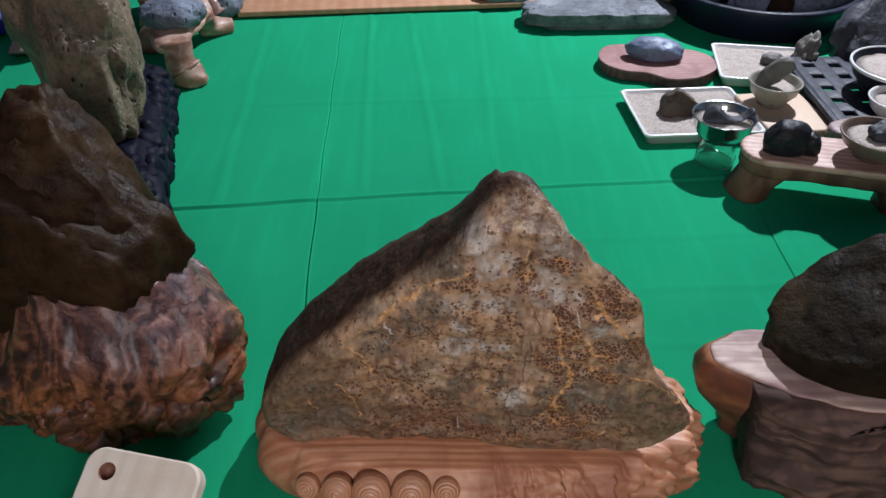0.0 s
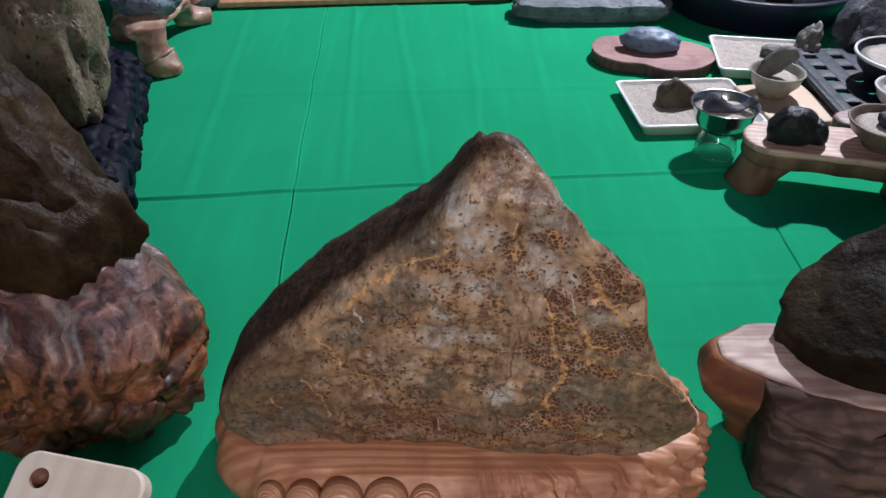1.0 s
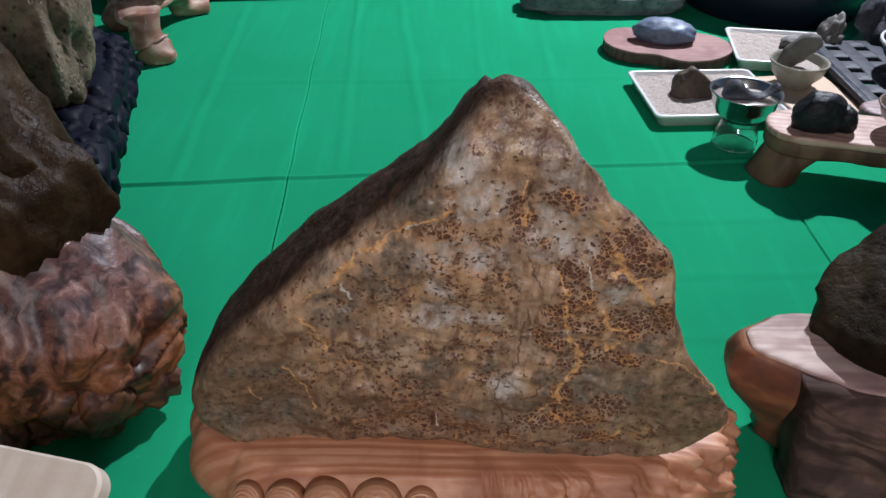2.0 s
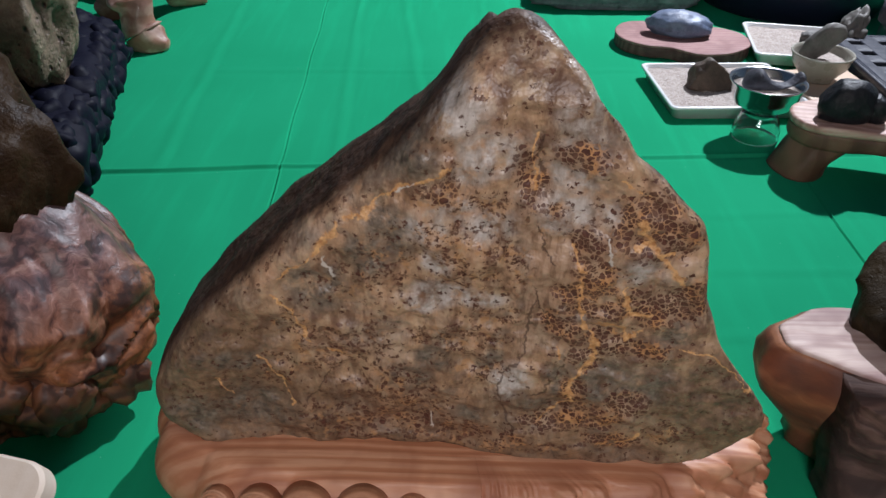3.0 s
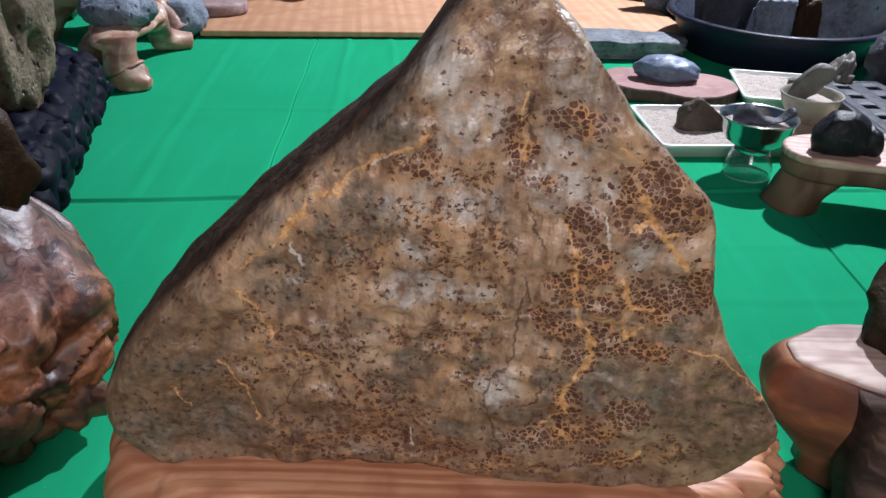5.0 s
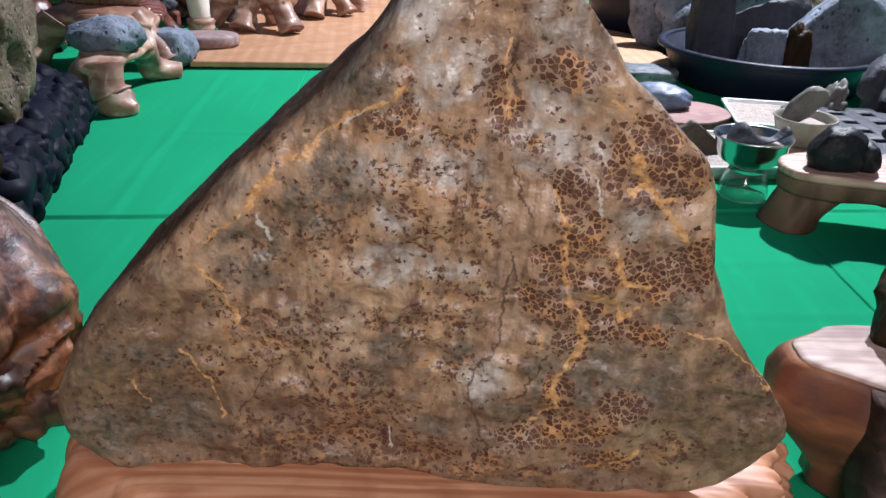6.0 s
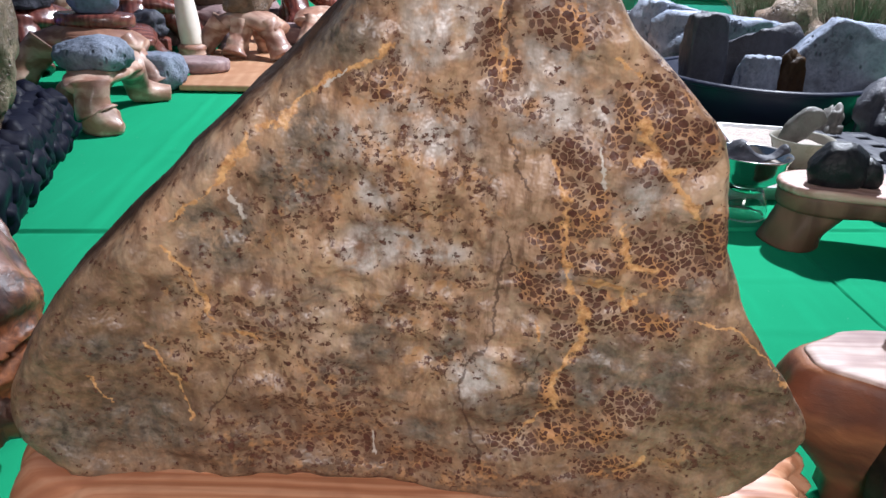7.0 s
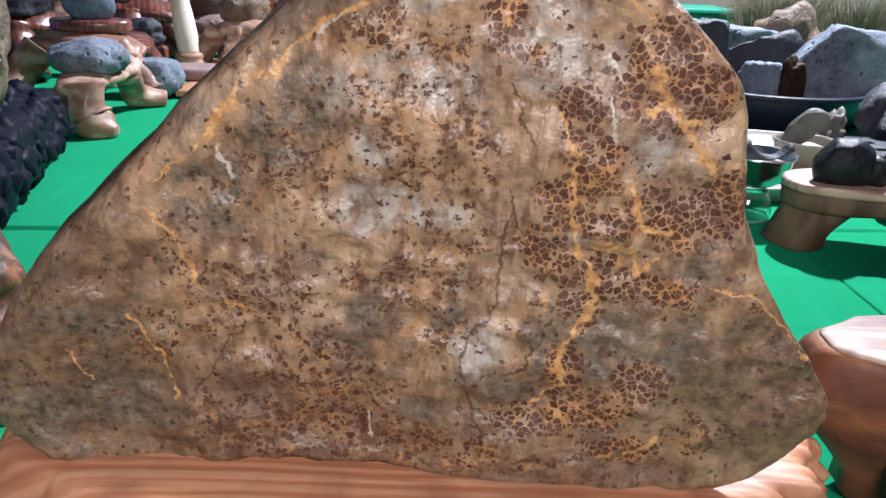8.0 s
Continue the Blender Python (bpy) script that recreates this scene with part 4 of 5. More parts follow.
# ---- slab with a dark stone ----
def wood_slab():
    root = thing("wood_slab_stand", pose(0.546, 0.598, 0), "thick streaked wooden slab stand with dark bark front", "stone stand")
    n = 240
    plan = curve_through([(-0.238, 0.03), (-0.215, 0.062), (-0.16, 0.074), (-0.02, 0.08), (0.14, 0.075), (0.22, 0.05), (0.235, 0.0), (0.2, -0.05),
                          (0.05, -0.062), (-0.08, -0.055), (-0.16, -0.042), (-0.19, -0.03), (-0.225, 0.0)], n)

    def ring(k, z, seed=0):
        out = []
        for p in plan:
            q = Vector((p.x * 12, p.y * 12, z * 9 + seed))
            r = 1 + 0.09 * noise.noise(q) + 0.035 * noise.noise(q * 3) + 0.03 * noise.noise(Vector((p.x * 45, p.y * 45, z * 12 + seed)))
            out.append((p.x * k * r, p.y * k * r, z))
        return out

    rings = [ring(0.84, 0, 2), ring(0.885, 0.010, 2), ring(0.92, 0.025, 1.5), ring(0.945, 0.04, 1), ring(0.975, 0.06, 0.5), ring(0.995, 0.08), ring(1.0, 0.095), ring(0.985, 0.106), ring(0.97, 0.1105), ring(0.945, 0.1135)]
    part("body", loft(rings), END_WOOD, root, "orange rounded sapwood body")
    part("top_face", loft([ring(0.94, 0.1115), ring(0.951, 0.1130), ring(0.945, 0.1144), ring(0.93, 0.1153), ring(0.9, 0.1158), ring(0.8, 0.116), ring(0.5, 0.116), ring(0.2, 0.116)]), SLAB_WOOD, root, "pale streaked top")
    bark = []
    for f in range(24):
        row = []
        for i in range(80):
            x = -0.206 + 0.421 * i / 79
            z = (0.109 + 0.008 * noise.noise(Vector((x * 18, 3, 1)))) * f / 23 + 0.002
            q = Vector((x * 20, z * 28, 5))
            y = -0.076 - 0.012 * (1 - z / 0.1) - 0.012 * noise.fractal(q, 0.8, 2, 5) + 6 * max(0, -0.13 - x) ** 2
            row.append((x, y, z))
        back = [(x, y + 0.035, z) for x, y, z in reversed(row)]
        bark.append(row + back)
    part("bark", loft(bark), BARK, root, "dark weathered bark front")
    return root


wood_slab()
stone("olive_stone", (0.545, 0.636, 0.114), (0.175, 0.094, 0.106), 23, OLIVE_STONE, "rounded dark olive black stone on a wooden slab stand", 0, fold=5, rough=0.12, pitch=1.0, fine=0.035,
      cuts=[((-0.85, -0.1, 0.75), 0.66), ((0, -1, 0.15), 0.86), ((0, 0, 1), 0.86)], base=0.35)


# ---- black base and the tall tan stone ----
def black_base():
    n = 150
    rings = []
    for i in range(90):
        f = i / 89
        y = 0.50 * f
        lean = -0.125 * f
        end = math.sqrt(max(0.0, 1 - max(0, 1 - f / 0.10) ** 2)) * math.sqrt(max(0.02, 1 - max(0, (f - 0.93) / 0.07) ** 2))
        end = max(end, 0.05)
        ring = []
        for j in range(n):
            a = 2 * math.pi * j / n
            c, s = math.cos(a), math.sin(a)
            x = abs(c) ** 0.6 * math.copysign(1, c) * 0.098 * end
            z = 0.055 + abs(s) ** 0.7 * math.copysign(1, s) * 0.055 * (0.35 + 0.65 * end)
            q = Vector((c * 1.6, f * 7, s * 1.6))
            lump = 0.008 * max(0, noise.noise(q * 1.25) + 0.15)
            ring.append((x + c * lump * end + lean, y, max(0, z + s * lump)))
        rings.append(ring)
    root = thing("black_stand", pose(-0.508, 0.94, 0), "long black lacquered knobbly wooden stand under a tall stone", "stone stand")
    body = part("body", loft(rings), BLACK_LACQUER, root)
    rng = random.Random(21)
    for i in range(13):
        for row in range(4):
            f = 0.03 + 0.94 * (i + 0.5 * (row % 2)) / 13
            a = radians((-40, -5, 32, 68)[row] + rng.uniform(-7, 7))
            k = rng.uniform(0.021, 0.027)
            c, s = math.cos(a), math.sin(a)
            end = math.sqrt(max(0.1, 1 - max(0, 1 - f / 0.10) ** 2))
            x = abs(c) ** 0.6 * 0.098 * end - 0.125 * f - 0.62 * k
            z = 0.055 + abs(s) ** 0.7 * math.copysign(1, s) * 0.055 - 0.62 * k * s
            part("knob", rock((k * 0.95, k * 1.1, k), 400 + 4 * i + row, 0.34, 1.5, 0.03, (), 3, 1.0), BLACK_LACQUER, body, m=pose(x, 0.50 * f, max(0.001, z - k)))
    return root


black_base()
stone("tall_stone", (-0.562, 1.17, 0.085), (0.088, 0.12, 0.23), 31, TAN_STONE, "tall grey tan pitted stone with dark flank on a black stand", 24, fold=5, rough=0.30, pitch=1.5, fine=0.07, lumps=0.015,
      cuts=[((1, -0.35, 0.1), 0.82), ((0.2, -1, 0.3), 0.85)], base=0.85)


# ---- trays, cup, bowls and bench ----
def sand_tray(spot, wide, deep, rz, label):
    root = thing("sand_tray", pose(*spot, 0, 0, rz), label, "tray", "sand trays")
    h, wall = 0.024, 0.006

    def ring(k, z):
        x, y, c = wide / 2 - k, deep / 2 - k, 0.012
        out = []
        for cx, cy, a0 in ((x - c, y - c, 0), (-x + c, y - c, 90), (-x + c, -y + c, 180), (x - c, -y + c, 270)):
            for i in range(7):
                a = radians(a0 + 15 * i)
                out.append((cx + c * math.cos(a), cy + c * math.sin(a), z))
        return out

    part("tray_body", loft([ring(0.014, 0), ring(0.010, 0.001), ring(0.004, h - 0.006), ring(0, h - 0.004), ring(0, h - 0.001), ring(0.001, h), ring(wall - 0.001, h), ring(wall, h - 0.001),
                            ring(wall + 0.004, 0.006), ring(wall + 0.02, 0.006)]), WHITE_GLAZE, root)
    bm = bmesh.new()
    bmesh.ops.create_grid(bm, x_segments=70, y_segments=60, size=1)
    for v in bm.verts:
        v.co = Vector((v.co.x * (wide / 2 - wall - 0.002), v.co.y * (deep / 2 - wall - 0.002), 0.0175 + 0.0022 * noise.fractal(Vector((v.co.x * 6 + spot[0] * 9, v.co.y * 6, 1)), 0.8, 2, 4)))
    part("sand", bm, SAND, root, "pale coarse sand")
    return root


sand_tray((0.483, 1.389, 0), 0.232, 0.194, 4.5, "white-rimmed sand tray holding a rust brown stone")
sand_tray((0.704, 1.604, 0.004), 0.224, 0.184, -8.5, "white-rimmed sand tray holding a grey forked stone")
stone("rust_stone", (0.462, 1.388, 0.0165), (0.047, 0.028, 0.033), 5, RUST_STONE, "small rust brown domed stone standing in a sand tray", 8, rough=0.28, fine=0.09, cuts=[((0, -1, 0.2), 0.55), ((0.8, 0, 0.7), 0.62), ((-1, 0, 0.2), 0.75)], base=0.45)
stone("forked_stone", (0.765, 1.60, 0.0205), (0.017, 0.024, 0.042), 9, DUSK_STONE, "grey upright forked stone standing in a sand tray", 20, tilt=(0, 24), rough=0.5, pitch=1.8, fine=0.07, base=0.6)
stone("low_grey_stone", (0.715, 1.615, 0.0205), (0.026, 0.016, 0.015), 13, DUSK_STONE, "low grey stone lying in a sand tray", 0, base=0.5)

solid("tan_board", block(0.132, 0.165, 0.026, 0.004), TAN_BOARD, pose(0.664, 1.380, 0.001, 0, 0, 9), "small flat tan board under a grey bowl", "board")


def bowl(name, spot, r, h, foot, material, fill, label, rim=None):
    root = thing(name, pose(*spot), label, "bowl", "bowls with sand")
    t = 0.0035
    outer = [(foot * 0.8, 0), (foot, 0.0005), (foot, 0.004), (foot * 1.05 + 0.2 * (r - foot), 0.012), (foot + 0.72 * (r - foot), h * 0.55), (r - 0.003, h - 0.006), (r, h - 0.002), (r - 0.001, h)]
    inner = [(r - t, h - 0.0005), (r - t - 0.002, h - 0.006), (foot + 0.68 * (r - foot) - t, h * 0.58), (foot * 0.7, 0.010)]
    body = part("bowl_body", turned(outer + inner), material, root)
    bm = turned([(r * 0.3, h * fill - 0.006), (r - t - (1 - fill) * (r - foot) * 0.9 - 0.001, h * fill), (r * 0.6, h * fill + 0.003), (r * 0.25, h * fill + 0.004)], 48)
    for v in bm.verts:
        v.co.z += 0.002 * noise.noise(v.co * 60 + Vector(spot) * 10)
    part("sand", bm, SAND, root, "pale coarse sand")
    if rim:
        part("rim", turned([(r - t, h - 0.002), (r - t, h + 0.001), (r - t * 0.5, h + 0.0025), (r + 0.0015, h + 0.001), (r + 0.0015, h - 0.004), (r - 0.002, h - 0.005)], 56, False), rim, body, "pale glazed rim")
    return root


bowl("grey_bowl", (0.645, 1.412, 0.0275), 0.051, 0.048, 0.026, GREY_GLAZE, 0.72, "grey green glazed bowl of sand with a curved stone")
bowl("brown_bowl", (0.698, 1.110, 0.085), 0.060, 0.042, 0.030, BROWN_GLAZE, 0.75, "shallow brown glazed bowl of sand on a wooden bench")
bowl("large_bowl", (0.885, 1.425, 0.046), 0.092, 0.055, 0.055, GREY_PLASTIC, 0.8, "large grey bowl with pale rim full of coarse sand", WHITE_GLAZE)
bowl("white_bowl", (0.835, 1.305, 0.046), 0.058, 0.045, 0.030, WHITE_GLAZE, 0.75, "small white bowl of sand holding a dark stone")
stone("dark_pebble", (0.845, 1.30, 0.078), (0.022, 0.018, 0.018), 15, DARK_STONE, "small dark stone set in a white bowl of sand", base=0.5)
stone("mottled_pebble", (0.705, 1.11, 0.1165), (0.028, 0.020, 0.019), 19, SLATE, "small dark grey stone set in a brown bowl of sand", base=0.5)


def whale_stone():
    """A curved slab leaning out of its bowl."""
    rings = []
    for i in range(26):
        f = i / 25
        x, z = -0.032 + 0.060 * f, 0.004 + 0.050 * math.sin(f * 1.5)
        r = 0.018 * math.sin(math.pi * (0.14 + 0.78 * f)) ** 0.7 + 0.002
        ring = []
        for j in range(28):
            a = 2 * math.pi * j / 28
            q = Vector((f * 3, math.cos(a), math.sin(a)))
            k = r * (1 + 0.16 * noise.noise(q * 1.7))
            ring.append((x - 0.5 * k * math.sin(a), 0.6 * k * math.cos(a), z + 0.95 * k * math.sin(a)))
        rings.append(ring)
    return solid("curved_stone", loft(rings), DUSK_STONE, pose(0.640, 1.405, 0.060, 0, 0, -6), "curved grey brown stone leaning out of a grey bowl", "stone")


whale_stone()


def steel_cup():
    root = thing("steel_cup", pose(0.494, 1.237, 0), "polished steel cup of sand on a clear glass foot", "cup")
    part("bowl", turned([(0.012, 0.046), (0.030, 0.049), (0.042, 0.057), (0.049, 0.071), (0.052, 0.086), (0.0555, 0.0905), (0.0560, 0.0925), (0.0545, 0.0928), (0.0505, 0.0895),
                         (0.0475, 0.073), (0.040, 0.0595), (0.028, 0.052), (0.010, 0.0495)], 72), STEEL, root)
    part("pedestal", turned([(0.0335, 0.0), (0.0348, 0.001), (0.0352, 0.006), (0.0346, 0.016), (0.0338, 0.018), (0.0336, 0.020), (0.0310, 0.030), (0.0262, 0.039), (0.0225, 0.0455), (0.0205, 0.0452), (0.0240, 0.038),
                             (0.0286, 0.029), (0.0312, 0.0195), (0.0322, 0.015), (0.0328, 0.006), (0.0322, 0.0005)], 72, False), CLEAR_GLASS, root, "clear glass foot like an upturned tumbler")
    bm = turned([(0.02, 0.073), (0.0482, 0.0785), (0.03, 0.081), (0.01, 0.082)], 48)
    for v in bm.verts:
        v.co.z += 0.002 * noise.noise(v.co * 70)
    part("sand", bm, SAND, root, "coarse sand")
    return root


def saddle_stone():
    rings = []
    for i in range(40):
        f = i / 39
        x = -0.036 + 0.092 * f
        hump, knob = math.exp(-((f - 0.22) / 0.20) ** 2), math.exp(-((f - 0.93) / 0.12) ** 2)
        end = math.sqrt(max(0.01, 1 - max(0, 1 - f / 0.16) ** 2 - max(0, (f - 0.9) / 0.1) ** 2))
        top, low = 0.008 + 0.022 * hump + 0.017 * knob, -0.002 + 0.016 * max(0, f - 0.55) / 0.45
        half = 0.5 * (top - low) * end
        ring = []
        for j in range(30):
            a = 2 * math.pi * j / 30
            k = 1 + 0.14 * noise.noise(Vector((f * 5, math.cos(a) * 1.2, math.sin(a) * 1.2 + 3)))
            ring.append((x, (0.010 + 0.011 * hump + 0.001 * knob) * end * k * math.cos(a), 0.5 * (top + low) + half * k * math.sin(a)))
        rings.append(ring)
    return solid("saddle_stone", loft(rings), SLATE, pose(0.490, 1.232, 0.0815, 0, 0, 2), "blue grey saddle-shaped stone set in a steel cup", "stone")


steel_cup()
saddle_stone()


def bench():
    root = thing("wooden_bench", pose(0.625, 1.118, 0, 0, 0, -12), "low natural wooden bench stand with pale top and thick root legs", "stone stand")
    plan = [(-0.128, 0.022), (-0.10, 0.052), (-0.03, 0.060), (0.08, 0.056), (0.15, 0.045), (0.165, 0.0), (0.15, -0.045), (0.06, -0.048), (-0.03, -0.042), (-0.095, -0.043), (-0.125, -0.018)]
    part("top", slab_outline(plan, 160, 0.0725, 0.0845, 0.004, 0.002, 3), BENCH_WOOD, root, "pale pinkish worn top")
    part("apron", slab_outline([(x * 0.985, y * 0.975) for x, y in plan], 160, 0.050, 0.0735, 0.005, 0.002, 3), LEG_WOOD, root, "smooth brown edge below the top")
    for sx, lean in ((-0.082, -0.022), (0.115, 0.022)):
        rings = []
        for i in range(26):
            f = i / 25
            z = 0.066 * (1 - f)
            grow = 0.92 + 0.75 * (1 - f) ** 3 + 0.10 * f * f
            ring = []
            for j in range(40):
                a = 2 * math.pi * j / 40
                c, s = math.cos(a), math.sin(a)
                k = 1 + 0.16 * noise.noise(Vector((c * 1.4 + sx * 30, s * 1.4, f * 2)))
                ring.append((sx + lean * f + 0.038 * c * (grow if c * sx < 0 else 0.94 + 0.06 * f) * k, 0.002 + 0.044 * s * (1.0 - 0.08 * f) * k, max(z, 0)))
            rings.append(ring)
        part("leg", loft(rings), LEG_WOOD, root)
    return root


bench()


def hump_stone():
    bm = rock((0.038, 0.027, 0.037), 3, 0.10, 1.2, 0.05, [((-1, 0, 0.7), 0.86)], 4, 0.5, 0.015)
    knob = rock((0.017, 0.018, 0.022), 8, 0.2, 1.3, 0.05, (), 3, 0.7)
    bmesh.ops.translate(knob, vec=(0.036, -0.004, 0.0), verts=knob.verts)
    me = bpy.data.meshes.new("lobe")
    knob.to_mesh(me)
    knob.free()
    bm.from_mesh(me)
    bpy.data.meshes.remove(me)
    return solid("black_stone", bm, DARK_STONE, pose(0.562, 1.128, 0.0845, 0, 0, -4), "black humped stone with a knob on a wooden bench", "stone")


hump_stone()


def flat_base():
    plan = [(-0.128, 0.02), (-0.10, 0.072), (-0.03, 0.078), (0.02, 0.058), (0.075, 0.056), (0.118, 0.022), (0.118, -0.04), (0.07, -0.088), (0.01, -0.098), (-0.035, -0.07), (-0.08, -0.062), (-0.118, -0.03)]
    root = thing("flat_stand", pose(0.470, 1.625, 0.001, 0, 0, -2), "flat reddish peanut-shaped wooden base carrying a pebble", "stone stand")
    part("top", slab_outline(plan, 160, 0.0195, 0.024, 0.0015, 0.0006, 5), DISC_WOOD, root)
    # same reddish wood as the top, its side shade painted in
    part("edge", slab_outline([(x * 0.995, y * 0.993) for x, y in plan], 160, 0.0, 0.0200, 0.003, 0.0006, 5), SHADED_EDGE, root, "reddish edge with its shade in the colour")
    return root


flat_base()
stone("blue_pebble", (0.462, 1.632, 0.0245), (0.062, 0.036, 0.027), 27, BLUE_STONE, "smooth blue grey oblong pebble on a flat reddish base", -4, rough=0.16, fine=0.04, base=0.7)
stone("long_stone", (0.375, 1.895, 0.001), (0.215, 0.075, 0.036), 37, LONG_STONE, "long flat pale grey weathered stone lying on the cloth", 3, fold=5, rough=0.2, pitch=1.4, fine=0.06,
      cuts=[((0, 0, 1), 0.55), ((0, -1, -0.15), 0.68), ((-1, 0, 0), 0.82), ((1, 0, 0), 0.85)], base=0.6)
stone("small_grey_stone", (0.16, 2.03, 0.018), (0.085, 0.05, 0.022), 39, GREY_STONE, "small flat grey stone on the orange sheet", 10, base=0.6)


# ---- black tubs with rocks ----
def tub(spot, r, h, label):
    root = thing("black_tub", pose(*spot), label, "tub", "black tubs")
    f = r * 0.80
    body = part("tub_body", turned([(f - 0.02, 0), (f, 0.001), (f + 0.004, 0.006), (r - 0.016, h - 0.012), (r - 0.016, h - 0.005), (r - 0.019, h - 0.005), (f, 0.012), (f - 0.03, 0.008)], 96), BLACK_PLASTIC, root)
    part("rim", turned([(r - 0.019, h - 0.006), (r - 0.019, h - 0.002), (r - 0.015, h), (r - 0.004, h), (r, h - 0.004), (r, h - 0.009), (r - 0.003, h - 0.010), (r - 0.0165, h - 0.008)], 96, False), BLACK_PLASTIC, body)
    return root


tub((0.785, 1.965, 0.001), 0.245, 0.088, "round black plastic tub full of rough grey rocks")
tub((0.70, 2.62, 0.001), 0.24, 0.13, "second round black plastic tub with flat pale rocks")
for spot, size, seed, mat, rz, label, more in (
        ((0.645, 1.96, 0.009), (0.062, 0.04, 0.165), 51, SLATE, 12, "dark blocky upright rock in a black tub", dict(cuts=[((0, 0, 1), 0.6), ((0, -1, 0), 0.6), ((1, 0, 0), 0.75), ((-1, 0, 0), 0.75)])),
        ((0.800, 2.07, 0.009), (0.115, 0.05, 0.128), 52, SLATE, -6, "dark rock with a pale sloping top in a black tub", dict(cuts=[((-0.35, 0.1, 1), 0.55), ((0, -1, 0.05), 0.6)])),
        ((0.735, 1.865, 0.009), (0.048, 0.024, 0.105), 53, GREY_STONE, 4, "low pale pitted rock in a black tub", dict(cuts=[((0, 0, 1), 0.6)])),
        ((0.805, 1.865, 0.009), (0.034, 0.026, 0.090), 54, BROWN_STONE, 0, "small dark brown upright rock in a black tub", dict(rough=0.12, cuts=[((0.4, -1, 0), 0.7)])),
        ((0.925, 1.935, 0.009), (0.125, 0.06, 0.150), 55, GREY_STONE, -10, "large pale grey weathered rock leaning in a black tub", dict(cuts=[((0, -1, 0.35), 0.6), ((0.1, 0, 1), 0.74), ((-0.7, 0, 0.8), 0.62)])),
        ((0.70, 2.58, 0.009), (0.12, 0.10, 0.11), 56, SLATE, 30, "grey rock in the second black tub", {}),
        ((0.82, 2.62, 0.009), (0.11, 0.09, 0.115), 57, GREY_STONE, -15, "flat pale rock in the second black tub", dict(cuts=[((0, 0, 1), 0.6)])),
        ((0.80, 2.30, 0.001), (0.19, 0.07, 0.150), 58, GREY_STONE, 8, "long pale flat rock behind a black tub", dict(cuts=[((0.1, 0, 1), 0.55)])),
        ((1.00, 2.36, 0.001), (0.10, 0.05, 0.135), 59, TAN_STONE, -20, "tan rounded rock behind a black tub", {}),
        ((0.68, 2.33, 0.001), (0.12, 0.06, 0.165), 68, GREY_STONE, 14, "pale flat-topped rock behind a black tub", dict(cuts=[((0.15, 0, 1), 0.55), ((0, -1, 0.1), 0.6)])),
        ((0.930, 1.64, 0.001), (0.095, 0.07, 0.10), 60, SLATE, 30, "dark angular rock beside a black tub", dict(cuts=[((-0.5, -0.6, 0.8), 0.6), ((0.3, -1, 0.3), 0.7)]))):
    stone("rock", spot, size, seed, mat, label, rz, group="rocks by the tubs", **{"rough": 0.3, "fine": 0.07, "base": 0.6, **more})


def black_crate():
    root = thing("black_crate", pose(0.905, 1.42, 0), "low dark plastic grid crate with rounded square holes", "crate")
    for i in range(7):
        part("slat", block(0.031, 0.34, 0.010, 0.003), GREY_PLASTIC, root, m=pose(-0.165 + 0.055 * i, 0, 0.034))
    for i in range(7):
        part("cross_slat", block(0.345, 0.036, 0.009, 0.003), GREY_PLASTIC, root, m=pose(0, -0.162 + 0.054 * i, 0.0345))
    for sx in (-0.172, 0.172):
        part("side", block(0.008, 0.35, 0.044, 0.002), BLACK_PLASTIC, root, m=pose(sx, 0, 0.0005))
    for sy in (-0.172, 0.172):
        part("side", block(0.336, 0.008, 0.044, 0.002), BLACK_PLASTIC, root, m=pose(0, sy, 0.0005))
    return root


black_crate()
solid("mauve_block", slab_outline([(-0.05, 0.02), (0, 0.035), (0.07, 0.03), (0.085, 0), (0.06, -0.03), (-0.02, -0.035), (-0.055, -0.015)], 90, 0, 0.055, 0.006, 0.002, 8), MAUVE_WOOD,
      pose(0.755, 1.265, 0.001, 0, 0, 4), "mauve grey wooden block behind the bench", "stone stand")


# ---- the far left: root stands and ornaments ----
def root_stool():
    root = thing("root_stand", pose(-0.56, 1.66, 0.001), "honey lacquered arched root stand carrying grey stones", "stone stand")
    part("top", arm([(0.0, -0.12, 0.080), (-0.02, -0.05, 0.084), (-0.01, 0.02, 0.088), (0.01, 0.08, 0.085)], [0.030, 0.046, 0.044, 0.028], seed=2, flat=0.42), HONEY_WOOD, root)
    part("leg", arm([(0.0, -0.10, 0.085), (0.006, -0.108, 0.055), (0.014, -0.110, 0.028), (0.034, -0.116, 0.016), (0.058, -0.120, 0.010)], [0.034, 0.031, 0.037, 0.030, 0.010], seed=4), HONEY_WOOD, root)
    part("leg", arm([(0.01, 0.07, 0.09), (0.0, 0.11, 0.06), (0.0, 0.15, 0.022), (0.045, 0.18, 0.012)], [0.030, 0.026, 0.026, 0.018], seed=6), HONEY_WOOD, root)
    part("leg", arm([(-0.03, 0.03, 0.08), (-0.08, 0.06, 0.05), (-0.12, 0.07, 0.01)], [0.032, 0.030, 0.036], seed=7), HONEY_WOOD, root)
    return root


root_stool()
stone("oval_grey_stone", (-0.575, 1.635, 0.098), (0.070, 0.050, 0.036), 61, GREY_STONE, "oval grey green weathered stone on a honey root stand", 10, rough=0.14, fine=0.05, base=0.65)
